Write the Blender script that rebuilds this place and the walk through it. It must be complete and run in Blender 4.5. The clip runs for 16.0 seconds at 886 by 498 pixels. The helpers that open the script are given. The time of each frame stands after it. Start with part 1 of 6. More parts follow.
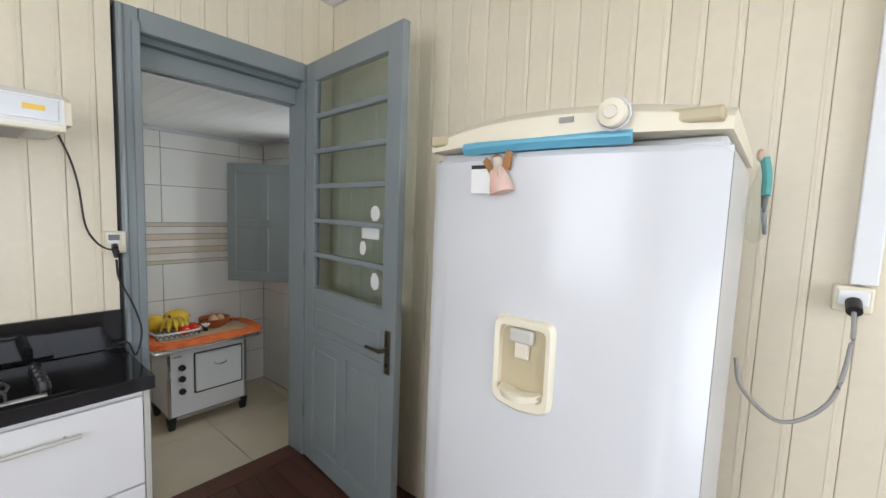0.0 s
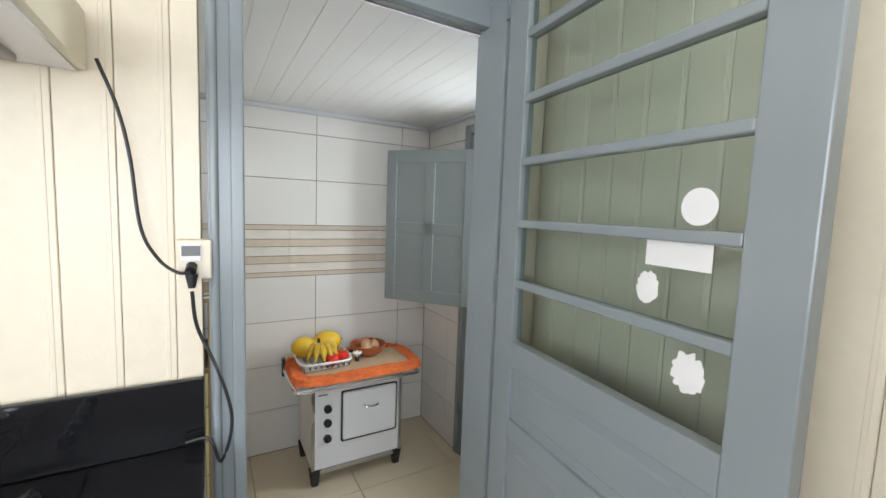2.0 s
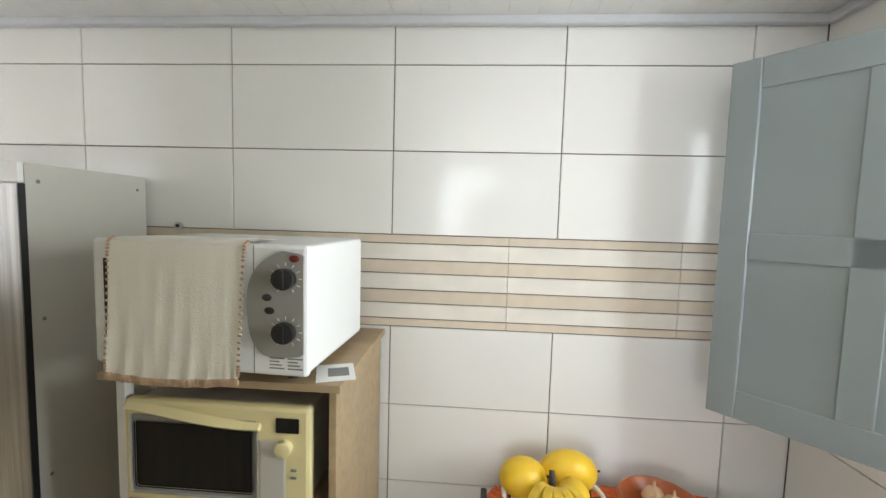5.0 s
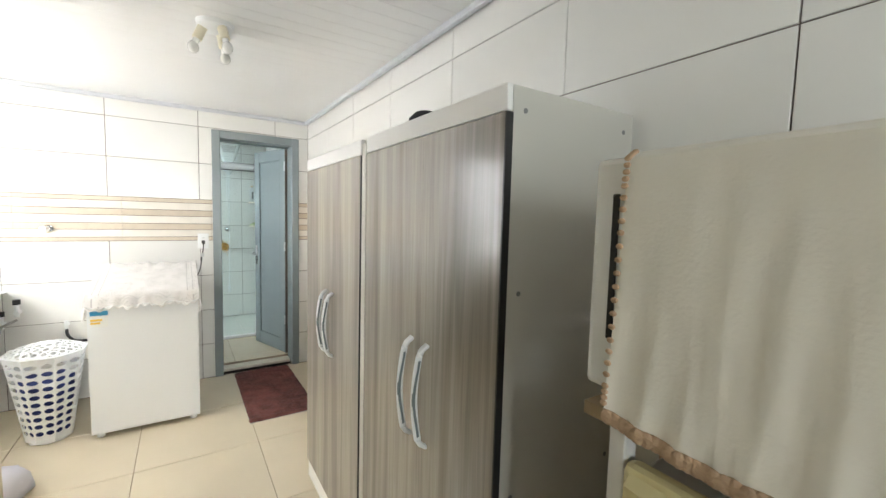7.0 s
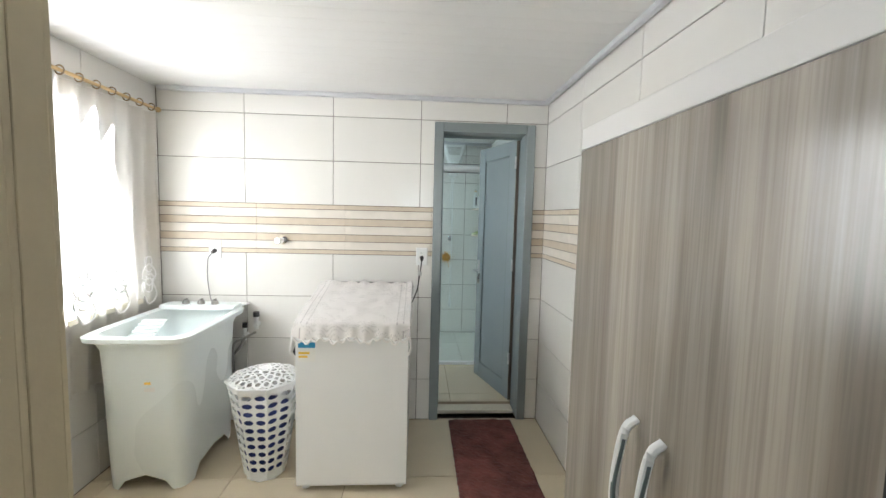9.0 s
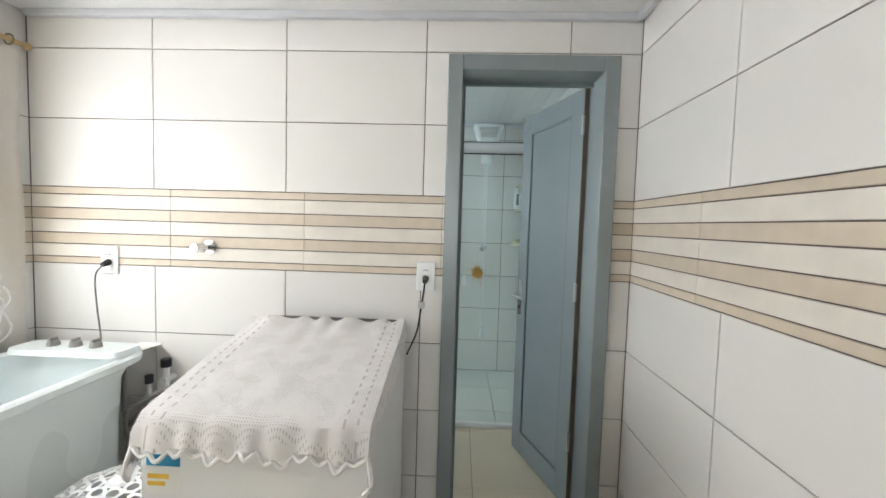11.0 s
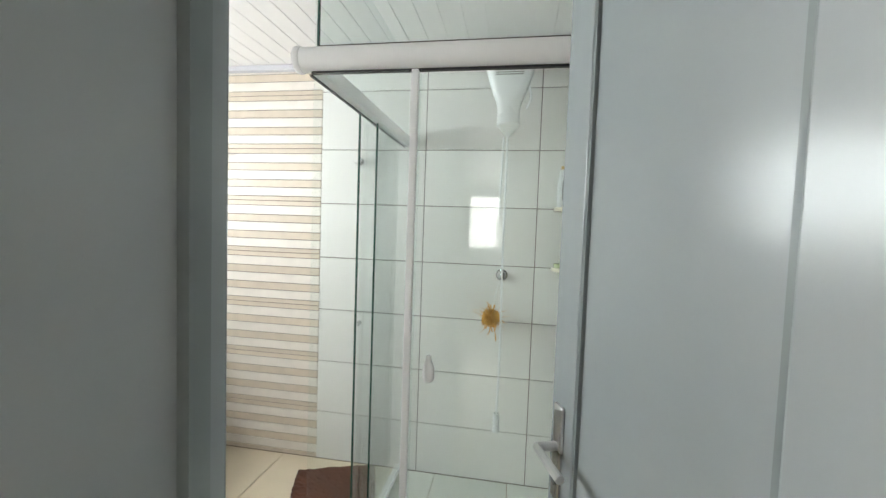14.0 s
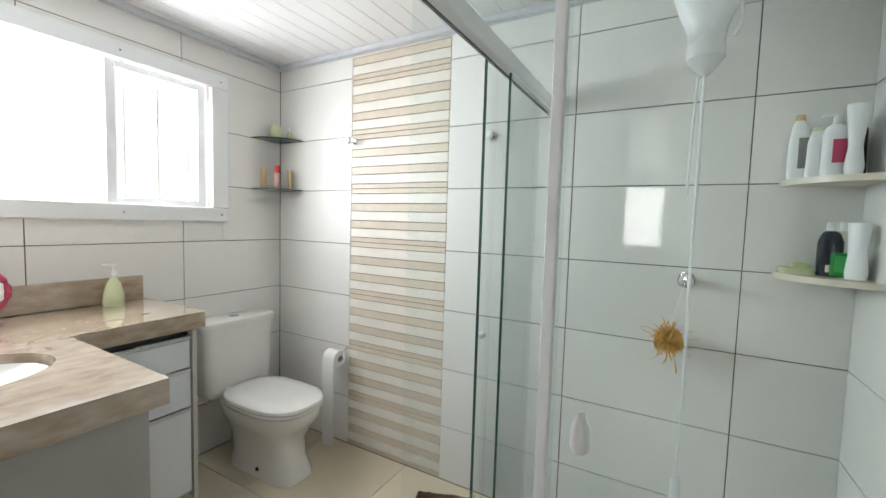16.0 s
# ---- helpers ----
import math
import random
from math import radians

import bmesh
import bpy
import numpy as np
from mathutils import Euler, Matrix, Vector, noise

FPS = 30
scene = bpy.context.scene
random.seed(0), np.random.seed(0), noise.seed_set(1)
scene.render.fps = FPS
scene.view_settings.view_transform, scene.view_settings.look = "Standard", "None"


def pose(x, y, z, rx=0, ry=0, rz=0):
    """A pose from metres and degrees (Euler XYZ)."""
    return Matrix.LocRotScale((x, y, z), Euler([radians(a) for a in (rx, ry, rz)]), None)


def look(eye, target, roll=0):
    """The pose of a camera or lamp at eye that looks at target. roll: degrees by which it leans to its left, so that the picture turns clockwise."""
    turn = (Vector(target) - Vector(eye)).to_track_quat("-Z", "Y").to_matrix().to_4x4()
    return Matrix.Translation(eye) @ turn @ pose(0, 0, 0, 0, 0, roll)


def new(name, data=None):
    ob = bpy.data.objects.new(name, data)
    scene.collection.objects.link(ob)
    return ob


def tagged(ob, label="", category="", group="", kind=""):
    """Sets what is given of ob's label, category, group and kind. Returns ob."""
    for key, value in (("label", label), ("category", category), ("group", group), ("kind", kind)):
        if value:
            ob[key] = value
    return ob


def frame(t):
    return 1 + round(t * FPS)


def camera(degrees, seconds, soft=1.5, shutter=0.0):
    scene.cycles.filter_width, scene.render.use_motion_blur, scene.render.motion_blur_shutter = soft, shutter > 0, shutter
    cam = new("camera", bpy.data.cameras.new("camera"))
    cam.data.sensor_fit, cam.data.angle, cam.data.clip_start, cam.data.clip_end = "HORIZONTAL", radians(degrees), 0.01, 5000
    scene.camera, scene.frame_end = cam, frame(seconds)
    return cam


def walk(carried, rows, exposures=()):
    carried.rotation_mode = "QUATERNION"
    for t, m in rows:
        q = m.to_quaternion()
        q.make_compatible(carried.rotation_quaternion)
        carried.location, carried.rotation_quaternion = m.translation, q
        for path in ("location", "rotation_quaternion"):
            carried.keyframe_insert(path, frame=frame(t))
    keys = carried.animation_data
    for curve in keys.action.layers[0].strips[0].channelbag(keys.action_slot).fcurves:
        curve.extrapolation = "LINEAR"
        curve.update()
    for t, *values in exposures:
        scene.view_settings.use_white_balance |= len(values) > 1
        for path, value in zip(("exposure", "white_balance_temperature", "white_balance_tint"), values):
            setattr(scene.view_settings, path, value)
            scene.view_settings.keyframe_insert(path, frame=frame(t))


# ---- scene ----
cam = camera(94.9, 16.0)
PATH = [
    (0, (3.882, -3.98, 1.772), (5.422, -2.717, 1.59), 2.2),
    (0.5, (4.012, -3.751, 1.762), (5.338, -2.265, 1.584), 2.2),
    (1, (4.114, -3.487, 1.755), (5.283, -1.875, 1.566), 2.2),
    (1.5, (4.234, -3.218, 1.745), (5.297, -1.535, 1.559), 2.0),
    (2, (4.369, -2.916, 1.725), (5.362, -1.19, 1.539), 2.1),
    (2.5, (4.495, -2.607, 1.739), (5.385, -0.826, 1.548), 2.1),
    (3, (4.57, -2.333, 1.735), (5.353, -0.503, 1.54), 2.0),
    (3.2, (4.608, -2.242, 1.727), (5.338, -0.39, 1.54), 1.9),
    (5.3, (4.696, -1.429, 1.646), (4.381, 0.54, 1.491), 1.6),
    (5.5, (4.653, -1.376, 1.636), (4.211, 0.569, 1.486), 1.6),
    (6, (4.539, -1.245, 1.594), (3.706, 0.567, 1.445), 1.4),
    (6.5, (4.38, -1.125, 1.519), (3.094, 0.397, 1.358), 1.4),
    (7, (4.114, -1.05, 1.497), (2.437, 0.029, 1.34), 1.5),
    (7.5, (3.828, -1.023, 1.501), (1.968, -0.306, 1.346), 1.3),
    (8, (3.548, -0.996, 1.53), (1.613, -0.519, 1.367), 1.5),
    (8.5, (3.239, -0.945, 1.533), (1.264, -0.671, 1.374), 1.4),
    (9, (2.963, -0.921, 1.534), (0.974, -0.8, 1.372), 1.4),
    (9.2, (2.86, -0.903, 1.532), (0.868, -0.827, 1.369), 1.3),
    (11.3, (1.598, -0.731, 1.462), (-0.397, -0.827, 1.347), 1.7),
    (11.5, (1.459, -0.721, 1.464), (-0.535, -0.825, 1.35), 1.7),
    (12, (1.164, -0.665, 1.459), (-0.83, -0.775, 1.351), 1.7),
    (12.5, (0.883, -0.575, 1.477), (-1.11, -0.694, 1.366), 1.7),
    (13, (0.628, -0.509, 1.486), (-1.362, -0.673, 1.376), 1.9),
    (13.5, (0.377, -0.483, 1.504), (-1.606, -0.724, 1.399), 1.9),
    (14, (0.165, -0.482, 1.506), (-1.805, -0.812, 1.402), 2.0),
    (14.5, (-0.023, -0.539, 1.535), (-1.968, -0.985, 1.408), 1.7),
    (15, (-0.164, -0.575, 1.549), (-2.053, -1.217, 1.418), 1.8),
    (15.5, (-0.228, -0.595, 1.512), (-2.042, -1.428, 1.384), 1.8),
    (16, (-0.262, -0.586, 1.456), (-2.002, -1.563, 1.322), 1.7),
]
walk(cam, [(t, look(eye, target, roll)) for t, eye, target, roll in PATH],
     [(0, -.6, 6350, 14), (1, -.15, 6400, 14), (2.2, .2, 6350, 15), (3.2, .3, 6350, 15), (5.3, .7, 6500, 14), (7, .65, 6450, 13), (7.8, .38, 6250, 12), (8.5, .33, 6300, 12), (9, .12, 6350, 13), (12, .03, 6350, 14), (13.2, .0, 6350, 15), (14.0, .62, 7150, 21), (14.6, .65, 7150, 21), (15.3, .38, 6950, 21), (16, .38, 7000, 22)])

# ---- world and light ----
world = bpy.data.worlds.new("sky")
scene.world = world
world.use_nodes = True
wn = world.node_tree.nodes
sky = wn.new("ShaderNodeTexSky")
sky.sky_type = "NISHITA"
sky.sun_disc = False
sky.sun_elevation = radians(48)
sky.sun_rotation = radians(340)
wn["Background"].inputs[1].default_value = 0.15
world.node_tree.links.new(sky.outputs[0], wn["Background"].inputs[0])
sun = new("sun", bpy.data.lights.new("sun", "SUN"))
sun.data.energy, sun.data.angle, sun.data.color = 3.0, radians(0.5), (1, .95, .88)
sun.matrix_world = look((3, 9, 12), (0, 0, 0))


def window_light(name, eye, target, w, h, power, color):
    d = bpy.data.lights.new(name, "AREA")
    d.shape, d.size, d.size_y, d.energy, d.color = "RECTANGLE", w, h, power, color
    ob = new(name, d)
    ob.matrix_world = look(eye, target)


# daylight in the openings of the windows and of the glazed door
# the two kitchen openings are unseen, placed and sized to light the room
window_light("daylight_kitchen", (2.22, -3.35, 1.9), (4, -3.2, 1.6), 1.7, 1.3, 60, (.91, .96, 1))
window_light("daylight_kitchen_south", (3.9, -6.18, 1.75), (3.9, -4, 1.5), 2.5, 1.6, 88, (.89, .95, 1))
window_light("daylight_laundry", (1.08, -2.86, 1.53), (1.5, 0, 1.0), 1.35, 1.12, 70, (.93, .97, 1))
window_light("daylight_door", (6.06, -1.05, 1.65), (4, -1.0, 1.3), .6, 1.0, 25, (.92, .97, 1))
window_light("daylight_bath", (-.95, -3.09, 1.84), (-1.4, 0, 1.2), 1.4, .72, 50, (.80, .94, 1))

# ---- materials ----
def mat(name, color, rough=.5, metal=0.0, var=.06, scale=8, bump=.0, bscale=60, rand=0.0, spec=.5, coat=0.0, stretch=(1, 1, 1), dark=None, streak=0.0, trans=0.0):
    m = bpy.data.materials.new(name)
    m.use_nodes = True
    nt = m.node_tree
    N, L = nt.nodes, nt.links
    b = N["Principled BSDF"]
    b.inputs["Roughness"].default_value, b.inputs["Metallic"].default_value = rough, metal
    b.inputs["Specular IOR Level"].default_value = spec
    b.inputs["Coat Weight"].default_value = coat
    b.inputs["Transmission Weight"].default_value = trans
    tc = N.new("ShaderNodeTexCoord")
    mp = N.new("ShaderNodeMapping")
    mp.inputs["Scale"].default_value = stretch
    L.new(tc.outputs["Object"], mp.inputs[0])
    n1 = N.new("ShaderNodeTexNoise")
    n1.inputs["Scale"].default_value, n1.inputs["Detail"].default_value = scale, 6
    L.new(mp.outputs[0], n1.inputs["Vector"])
    n2 = N.new("ShaderNodeTexNoise")
    n2.inputs["Scale"].default_value, n2.inputs["Detail"].default_value = scale * .17, 3
    L.new(mp.outputs[0], n2.inputs["Vector"])
    add = N.new("ShaderNodeMath")
    add.operation = "ADD"
    L.new(n1.outputs["Fac"], add.inputs[0]), L.new(n2.outputs["Fac"], add.inputs[1])
    rmp = N.new("ShaderNodeMapRange")
    rmp.inputs["From Min"].default_value, rmp.inputs["From Max"].default_value = .6, 1.4
    L.new(add.outputs[0], rmp.inputs[0])
    mix = N.new("ShaderNodeMixRGB")
    lo = dark if dark else tuple(c * (1 - var) for c in color)
    hi = tuple(min(1, c * (1 + var * .6)) for c in color)
    mix.inputs[1].default_value, mix.inputs[2].default_value = (*lo, 1), (*hi, 1)
    L.new(rmp.outputs[0], mix.inputs[0])
    out = mix.outputs[0]
    if rand:
        oi = N.new("ShaderNodeObjectInfo")
        r2 = N.new("ShaderNodeMapRange")
        r2.inputs["To Min"].default_value, r2.inputs["To Max"].default_value = 1 - rand, 1 + rand * .5
        L.new(oi.outputs["Random"], r2.inputs[0])
        hs = N.new("ShaderNodeHueSaturation")
        L.new(r2.outputs[0], hs.inputs["Value"]), L.new(out, hs.inputs["Color"])
        out = hs.outputs[0]
    L.new(out, b.inputs["Base Color"])
    rr = N.new("ShaderNodeMapRange")
    rr.inputs["To Min"].default_value, rr.inputs["To Max"].default_value = max(0, rough * .8), min(1, rough * 1.2)
    L.new(n2.outputs["Fac"], rr.inputs[0]), L.new(rr.outputs[0], b.inputs["Roughness"])
    if bump:
        n3 = N.new("ShaderNodeTexNoise")
        n3.inputs["Scale"].default_value, n3.inputs["Detail"].default_value = bscale, 4
        L.new(mp.outputs[0], n3.inputs["Vector"])
        bp = N.new("ShaderNodeBump")
        bp.inputs["Strength"].default_value, bp.inputs["Distance"].default_value = bump, .004
        L.new(n3.outputs["Fac"], bp.inputs["Height"]), L.new(bp.outputs[0], b.inputs["Normal"])
    return m


def wood_mat():
    """Printed grey-brown woodgrain under a glossy foil: tall grain, cathedral figure, fine pores."""
    m = bpy.data.materials.new("grey_brown_woodgrain")
    m.use_nodes = True
    N, L = m.node_tree.nodes, m.node_tree.links
    b = N["Principled BSDF"]
    tc, oi, ofs = N.new("ShaderNodeTexCoord"), N.new("ShaderNodeObjectInfo"), N.new("ShaderNodeVectorMath")
    sc = N.new("ShaderNodeVectorMath")
    sc.operation = "SCALE"
    sc.inputs[0].default_value = (3.1, 0, 7.7)
    L.new(oi.outputs["Random"], sc.inputs["Scale"])
    L.new(tc.outputs["Object"], ofs.inputs[0]), L.new(sc.outputs[0], ofs.inputs[1])

    def grain(stretch, scale, detail, distortion):
        mp, n = N.new("ShaderNodeMapping"), N.new("ShaderNodeTexNoise")
        mp.inputs["Scale"].default_value = stretch
        n.inputs["Scale"].default_value, n.inputs["Detail"].default_value, n.inputs["Distortion"].default_value = scale, detail, distortion
        L.new(ofs.outputs[0], mp.inputs[0]), L.new(mp.outputs[0], n.inputs["Vector"])
        return n.outputs["Fac"]

    def mixed(a, c1, c2, lo, hi):
        r = N.new("ShaderNodeValToRGB")
        r.color_ramp.elements[0].position, r.color_ramp.elements[1].position = lo, hi
        r.color_ramp.elements[0].color, r.color_ramp.elements[1].color = (*c1, 1), (*c2, 1)
        L.new(a, r.inputs[0])
        return r.outputs[0]

    def times(a, c):
        x = N.new("ShaderNodeMixRGB")
        x.blend_type = "MULTIPLY"
        x.inputs[0].default_value = 1
        L.new(a, x.inputs[1]), L.new(c, x.inputs[2])
        return x.outputs[0]

    broad = mixed(grain((9, 9, .45), 1.3, 3, .6), (.20, .17, .135), (.40, .355, .30), .34, .62)
    streak = mixed(grain((20, 20, .45), 2.2, 5, .5), (.78, .77, .75), (1, 1, 1), .34, .58)
    pores = mixed(grain((120, 120, 2.2), 2.0, 3, 0), (.86, .85, .84), (1, 1, 1), .38, .55)
    L.new(times(times(broad, streak), pores), b.inputs["Base Color"])
    b.inputs["Roughness"].default_value = .28
    b.inputs["Coat Weight"].default_value, b.inputs["Coat Roughness"].default_value, b.inputs["Coat IOR"].default_value = .6, .17, 1.5
    return m


M = {}
M["tile"] = mat("white_tile", (.80, .785, .755), .14, var=.03, scale=2, bump=.06, bscale=5, rand=.03, spec=.36)
M["tile_cream"] = mat("cream_stripe_tile", (.80, .75, .68), .45, var=.16, scale=9, stretch=(1, 1, 16), rand=.03)
M["tile_beige"] = mat("beige_stripe_tile", (.66, .565, .45), .45, var=.12, scale=14, stretch=(1, 1, 8), rand=.06)
M["grout"] = mat("brown_grout", (.17, .135, .115), .9, var=.2, scale=20)
M["floor_tile"] = mat("beige_floor_tile", (.68, .59, .44), .22, var=.08, scale=3, bump=.03, bscale=9, rand=.04)
M["shower_floor"] = mat("pale_shower_tile", (.66, .67, .62), .3, var=.05, scale=4, rand=.03)
M["floor_grout"] = mat("floor_grout", (.36, .28, .2), .9, var=.2, scale=20)
M["pvc"] = mat("white_pvc_panel", (.80, .79, .78), .3, var=.02, scale=3)
M["cornice"] = mat("pvc_cornice", (.60, .61, .64), .35, var=.03, scale=5)
M["cream_wood"] = mat("cream_painted_board", (.80, .72, .56), .33, var=.05, scale=5, stretch=(6, 6, .6), bump=.12, bscale=18, rand=.03)
M["beige_wood"] = mat("beige_painted_board", (.60, .52, .36), .4, var=.05, scale=5, stretch=(6, 6, .6), bump=.12, bscale=18, rand=.03)
M["groove"] = mat("groove_shadow_wood", (.66, .58, .44), .6, var=.1)
M["brown_floor"] = mat("dark_brown_floorboard", (.10, .035, .02), .3, var=.35, scale=6, stretch=(8, 1, 1), bump=.1, bscale=20, rand=.2)
M["grey_paint"] = mat("grey_green_gloss_paint", (.26, .297, .308), .22, var=.07, scale=4, bump=.12, bscale=25)
M["grey_dark"] = mat("grey_paint_edge", (.15, .185, .19), .45, var=.12, scale=6, bump=.15, bscale=25)
M["plaster"] = mat("plain_plaster", (.72, .68, .58), .8, var=.04, scale=3)
M["white"] = mat("white_enamel", (.84, .85, .86), .25, var=.015, scale=3)
M["fridge_white"] = mat("fridge_enamel", (.64, .645, .66), .22, var=.015, scale=3)
M["white_warm"] = mat("ivory_plastic", (.80, .74, .58), .35, var=.03, scale=4)
# darker copy of the ivory plastic, with the shade of recesses in its colour
M["ivory_shade"] = mat("ivory_recess_shade", (.52, .44, .28), .4, var=.04)
M["cream_plastic"] = mat("yellowed_cream_plastic", (.76, .66, .36), .35, var=.05, scale=4)
M["ceramic"] = mat("white_ceramic", (.84, .83, .80), .08, var=.015, scale=2, coat=.3)
M["plastic_white"] = mat("white_plastic", (.83, .84, .84), .4, var=.02, scale=5)
M["tub"] = mat("pale_resin", (.80, .86, .86), .28, var=.03, scale=3)
M["black_granite"] = mat("black_granite", (.012, .012, .013), .06, var=.3, scale=90)
M["black_glass"] = mat("black_glass", (.006, .006, .007), .04, var=.1)
M["black"] = mat("black_plastic", (.015, .015, .016), .4, var=.2)
M["iron"] = mat("cast_iron", (.02, .02, .02), .55, var=.2, bump=.2, bscale=80)
M["steel"] = mat("brushed_steel", (.55, .55, .55), .28, metal=1, var=.08, scale=12)
M["old_brass"] = mat("tarnished_brass", (.20, .17, .13), .35, metal=1, var=.25, scale=30)
M["chrome"] = mat("chrome", (.75, .76, .78), .1, metal=1, var=.03)
M["grey_panel"] = mat("grey_control_panel", (.30, .29, .27), .4, var=.04)
M["mdf_side"] = mat("pale_grey_board", (.55, .53, .48), .45, var=.03, scale=6, bump=.05, bscale=60)
M["mdf_white"] = mat("white_board", (.80, .79, .78), .3, var=.02, scale=4)
M["oak"] = mat("light_oak_board", (.40, .29, .17), .5, var=.25, scale=5, stretch=(1, 8, 8), bump=.1, bscale=20)
M["wood_grey"] = wood_mat()
# brown that carries the shade of the leaf's hinge edge in its colour
M["shaded_edge"] = mat("shaded_edge_brown", (.17, .135, .105), .6, var=.25, scale=12, stretch=(6, 6, .5))
M["marble"] = mat("beige_marble", (.62, .52, .41), .1, var=.0, scale=13, dark=(.29, .19, .115), coat=1.0, stretch=(1, 1.6, 2.5))
M["grey_cab"] = mat("grey_cabinet", (.40, .38, .35), .4, var=.03)
M["white_gloss"] = mat("glossy_white_front", (.72, .74, .77), .1, var=.02, coat=.3)
M["rug_wine"] = mat("wine_plush", (.25, .085, .07), .95, var=.0, dark=(.035, .009, .008), scale=10, bump=1.0, bscale=160)
M["rug_brown"] = mat("brown_plush", (.12, .045, .025), .95, var=.5, scale=18, bump=1.0, bscale=160)
M["lace"] = mat("white_lace", (.82, .80, .79), .9, var=.06, scale=30, bump=.3, bscale=140)
M["towel"] = mat("ivory_towel", (.80, .76, .68), .95, var=.06, scale=10, bump=.18, bscale=220)
M["trim_tan"] = mat("tan_crochet", (.50, .34, .22), .95, var=.2, scale=60, bump=.8, bscale=200)
M["orange_cloth"] = mat("orange_crochet", (.88, .20, .05), .95, var=.35, dark=(.55, .09, .02), scale=60, bump=1.0, bscale=150)
M["burlap"] = mat("tan_linen", (.62, .45, .28), .95, var=.12, scale=60, bump=.5, bscale=250)
M["banana"] = mat("ripe_banana", (.80, .55, .04), .45, var=.25, scale=20, dark=(.28, .15, .02))
M["yellow_fruit"] = mat("yellow_fruit", (.86, .55, .03), .4, var=.12, scale=14, bump=.2, bscale=60)
M["tomato"] = mat("red_tomato", (.72, .03, .015), .15, var=.15, scale=6)
M["terracotta"] = mat("terracotta_bowl", (.42, .11, .035), .35, var=.2, scale=12)
M["onion"] = mat("onion_skin", (.66, .42, .24), .4, var=.25, scale=10)
M["blue"] = mat("blue_label", (.03, .30, .55), .5, var=.05)
M["blue_strip"] = mat("pale_blue_strip", (.13, .42, .58), .35, var=.05)
M["yellow"] = mat("yellow_label", (.85, .55, .08), .5, var=.05)
M["paper"] = mat("white_paper", (.82, .82, .80), .7, var=.04, scale=20)
M["ink"] = mat("grey_print", (.2, .2, .2), .7, var=.1)
M["loofah"] = mat("orange_mesh_sponge", (.78, .42, .10), .8, var=.3, scale=30)
M["green_soap"] = mat("pale_green_bottle", (.62, .68, .42), .2, var=.04)
M["green"] = mat("green_liquid", (.02, .28, .07), .1, var=.1)
M["label_green"] = mat("green_label", (.03, .40, .10), .5, var=.06)
M["navy"] = mat("dark_blue_bottle", (.012, .015, .025), .2, var=.1)
M["red"] = mat("red_cap", (.62, .03, .04), .35, var=.06)
M["dark_red"] = mat("dark_red_button", (.18, .02, .015), .4, var=.06)
M["pink"] = mat("pink_frame", (.55, .06, .13), .3, var=.06)
M["stone"] = mat("cream_stone_shelf", (.74, .68, .56), .25, var=.08, scale=20)
M["tan_bottle"] = mat("tan_tube", (.70, .50, .25), .35, var=.08)
M["teal_bag"] = mat("teal_cloth", (.12, .42, .40), .7, var=.2, scale=20)
M["angel"] = mat("painted_figurine", (.70, .36, .30), .6, dark=(.45, .56, .46), scale=38)
M["angel_hair"] = mat("brown_painted_hair", (.34, .15, .045), .5, var=.3, scale=60)
M["foliage"] = mat("leaf_green", (.10, .20, .03), .6, var=.4, scale=10)
M["grass"] = mat("grass", (.10, .15, .04), .9, var=.4, scale=2)
M["facade"] = mat("white_garden_wall", (.75, .74, .70), .9, var=.06, scale=3)
M["dark_cloth"] = mat("black_cloth", (.015, .015, .02), .8, var=.3)
M["blue_cloth"] = mat("blue_laundry", (.03, .05, .20), .9, var=.4, scale=9)
M["teal_frame"] = mat("green_window_bars", (.25, .55, .42), .4, var=.05)


M["pale_cloth"] = mat("pale_lilac_cloth", (.66, .65, .72), .9, var=.1, scale=8, bump=.2, bscale=40)
M["pink_tube"] = mat("pale_pink_tube", (.78, .45, .42), .3, var=.06)
M["foliage_pale"] = mat("pale_green_soap", (.45, .52, .25), .4, var=.06)


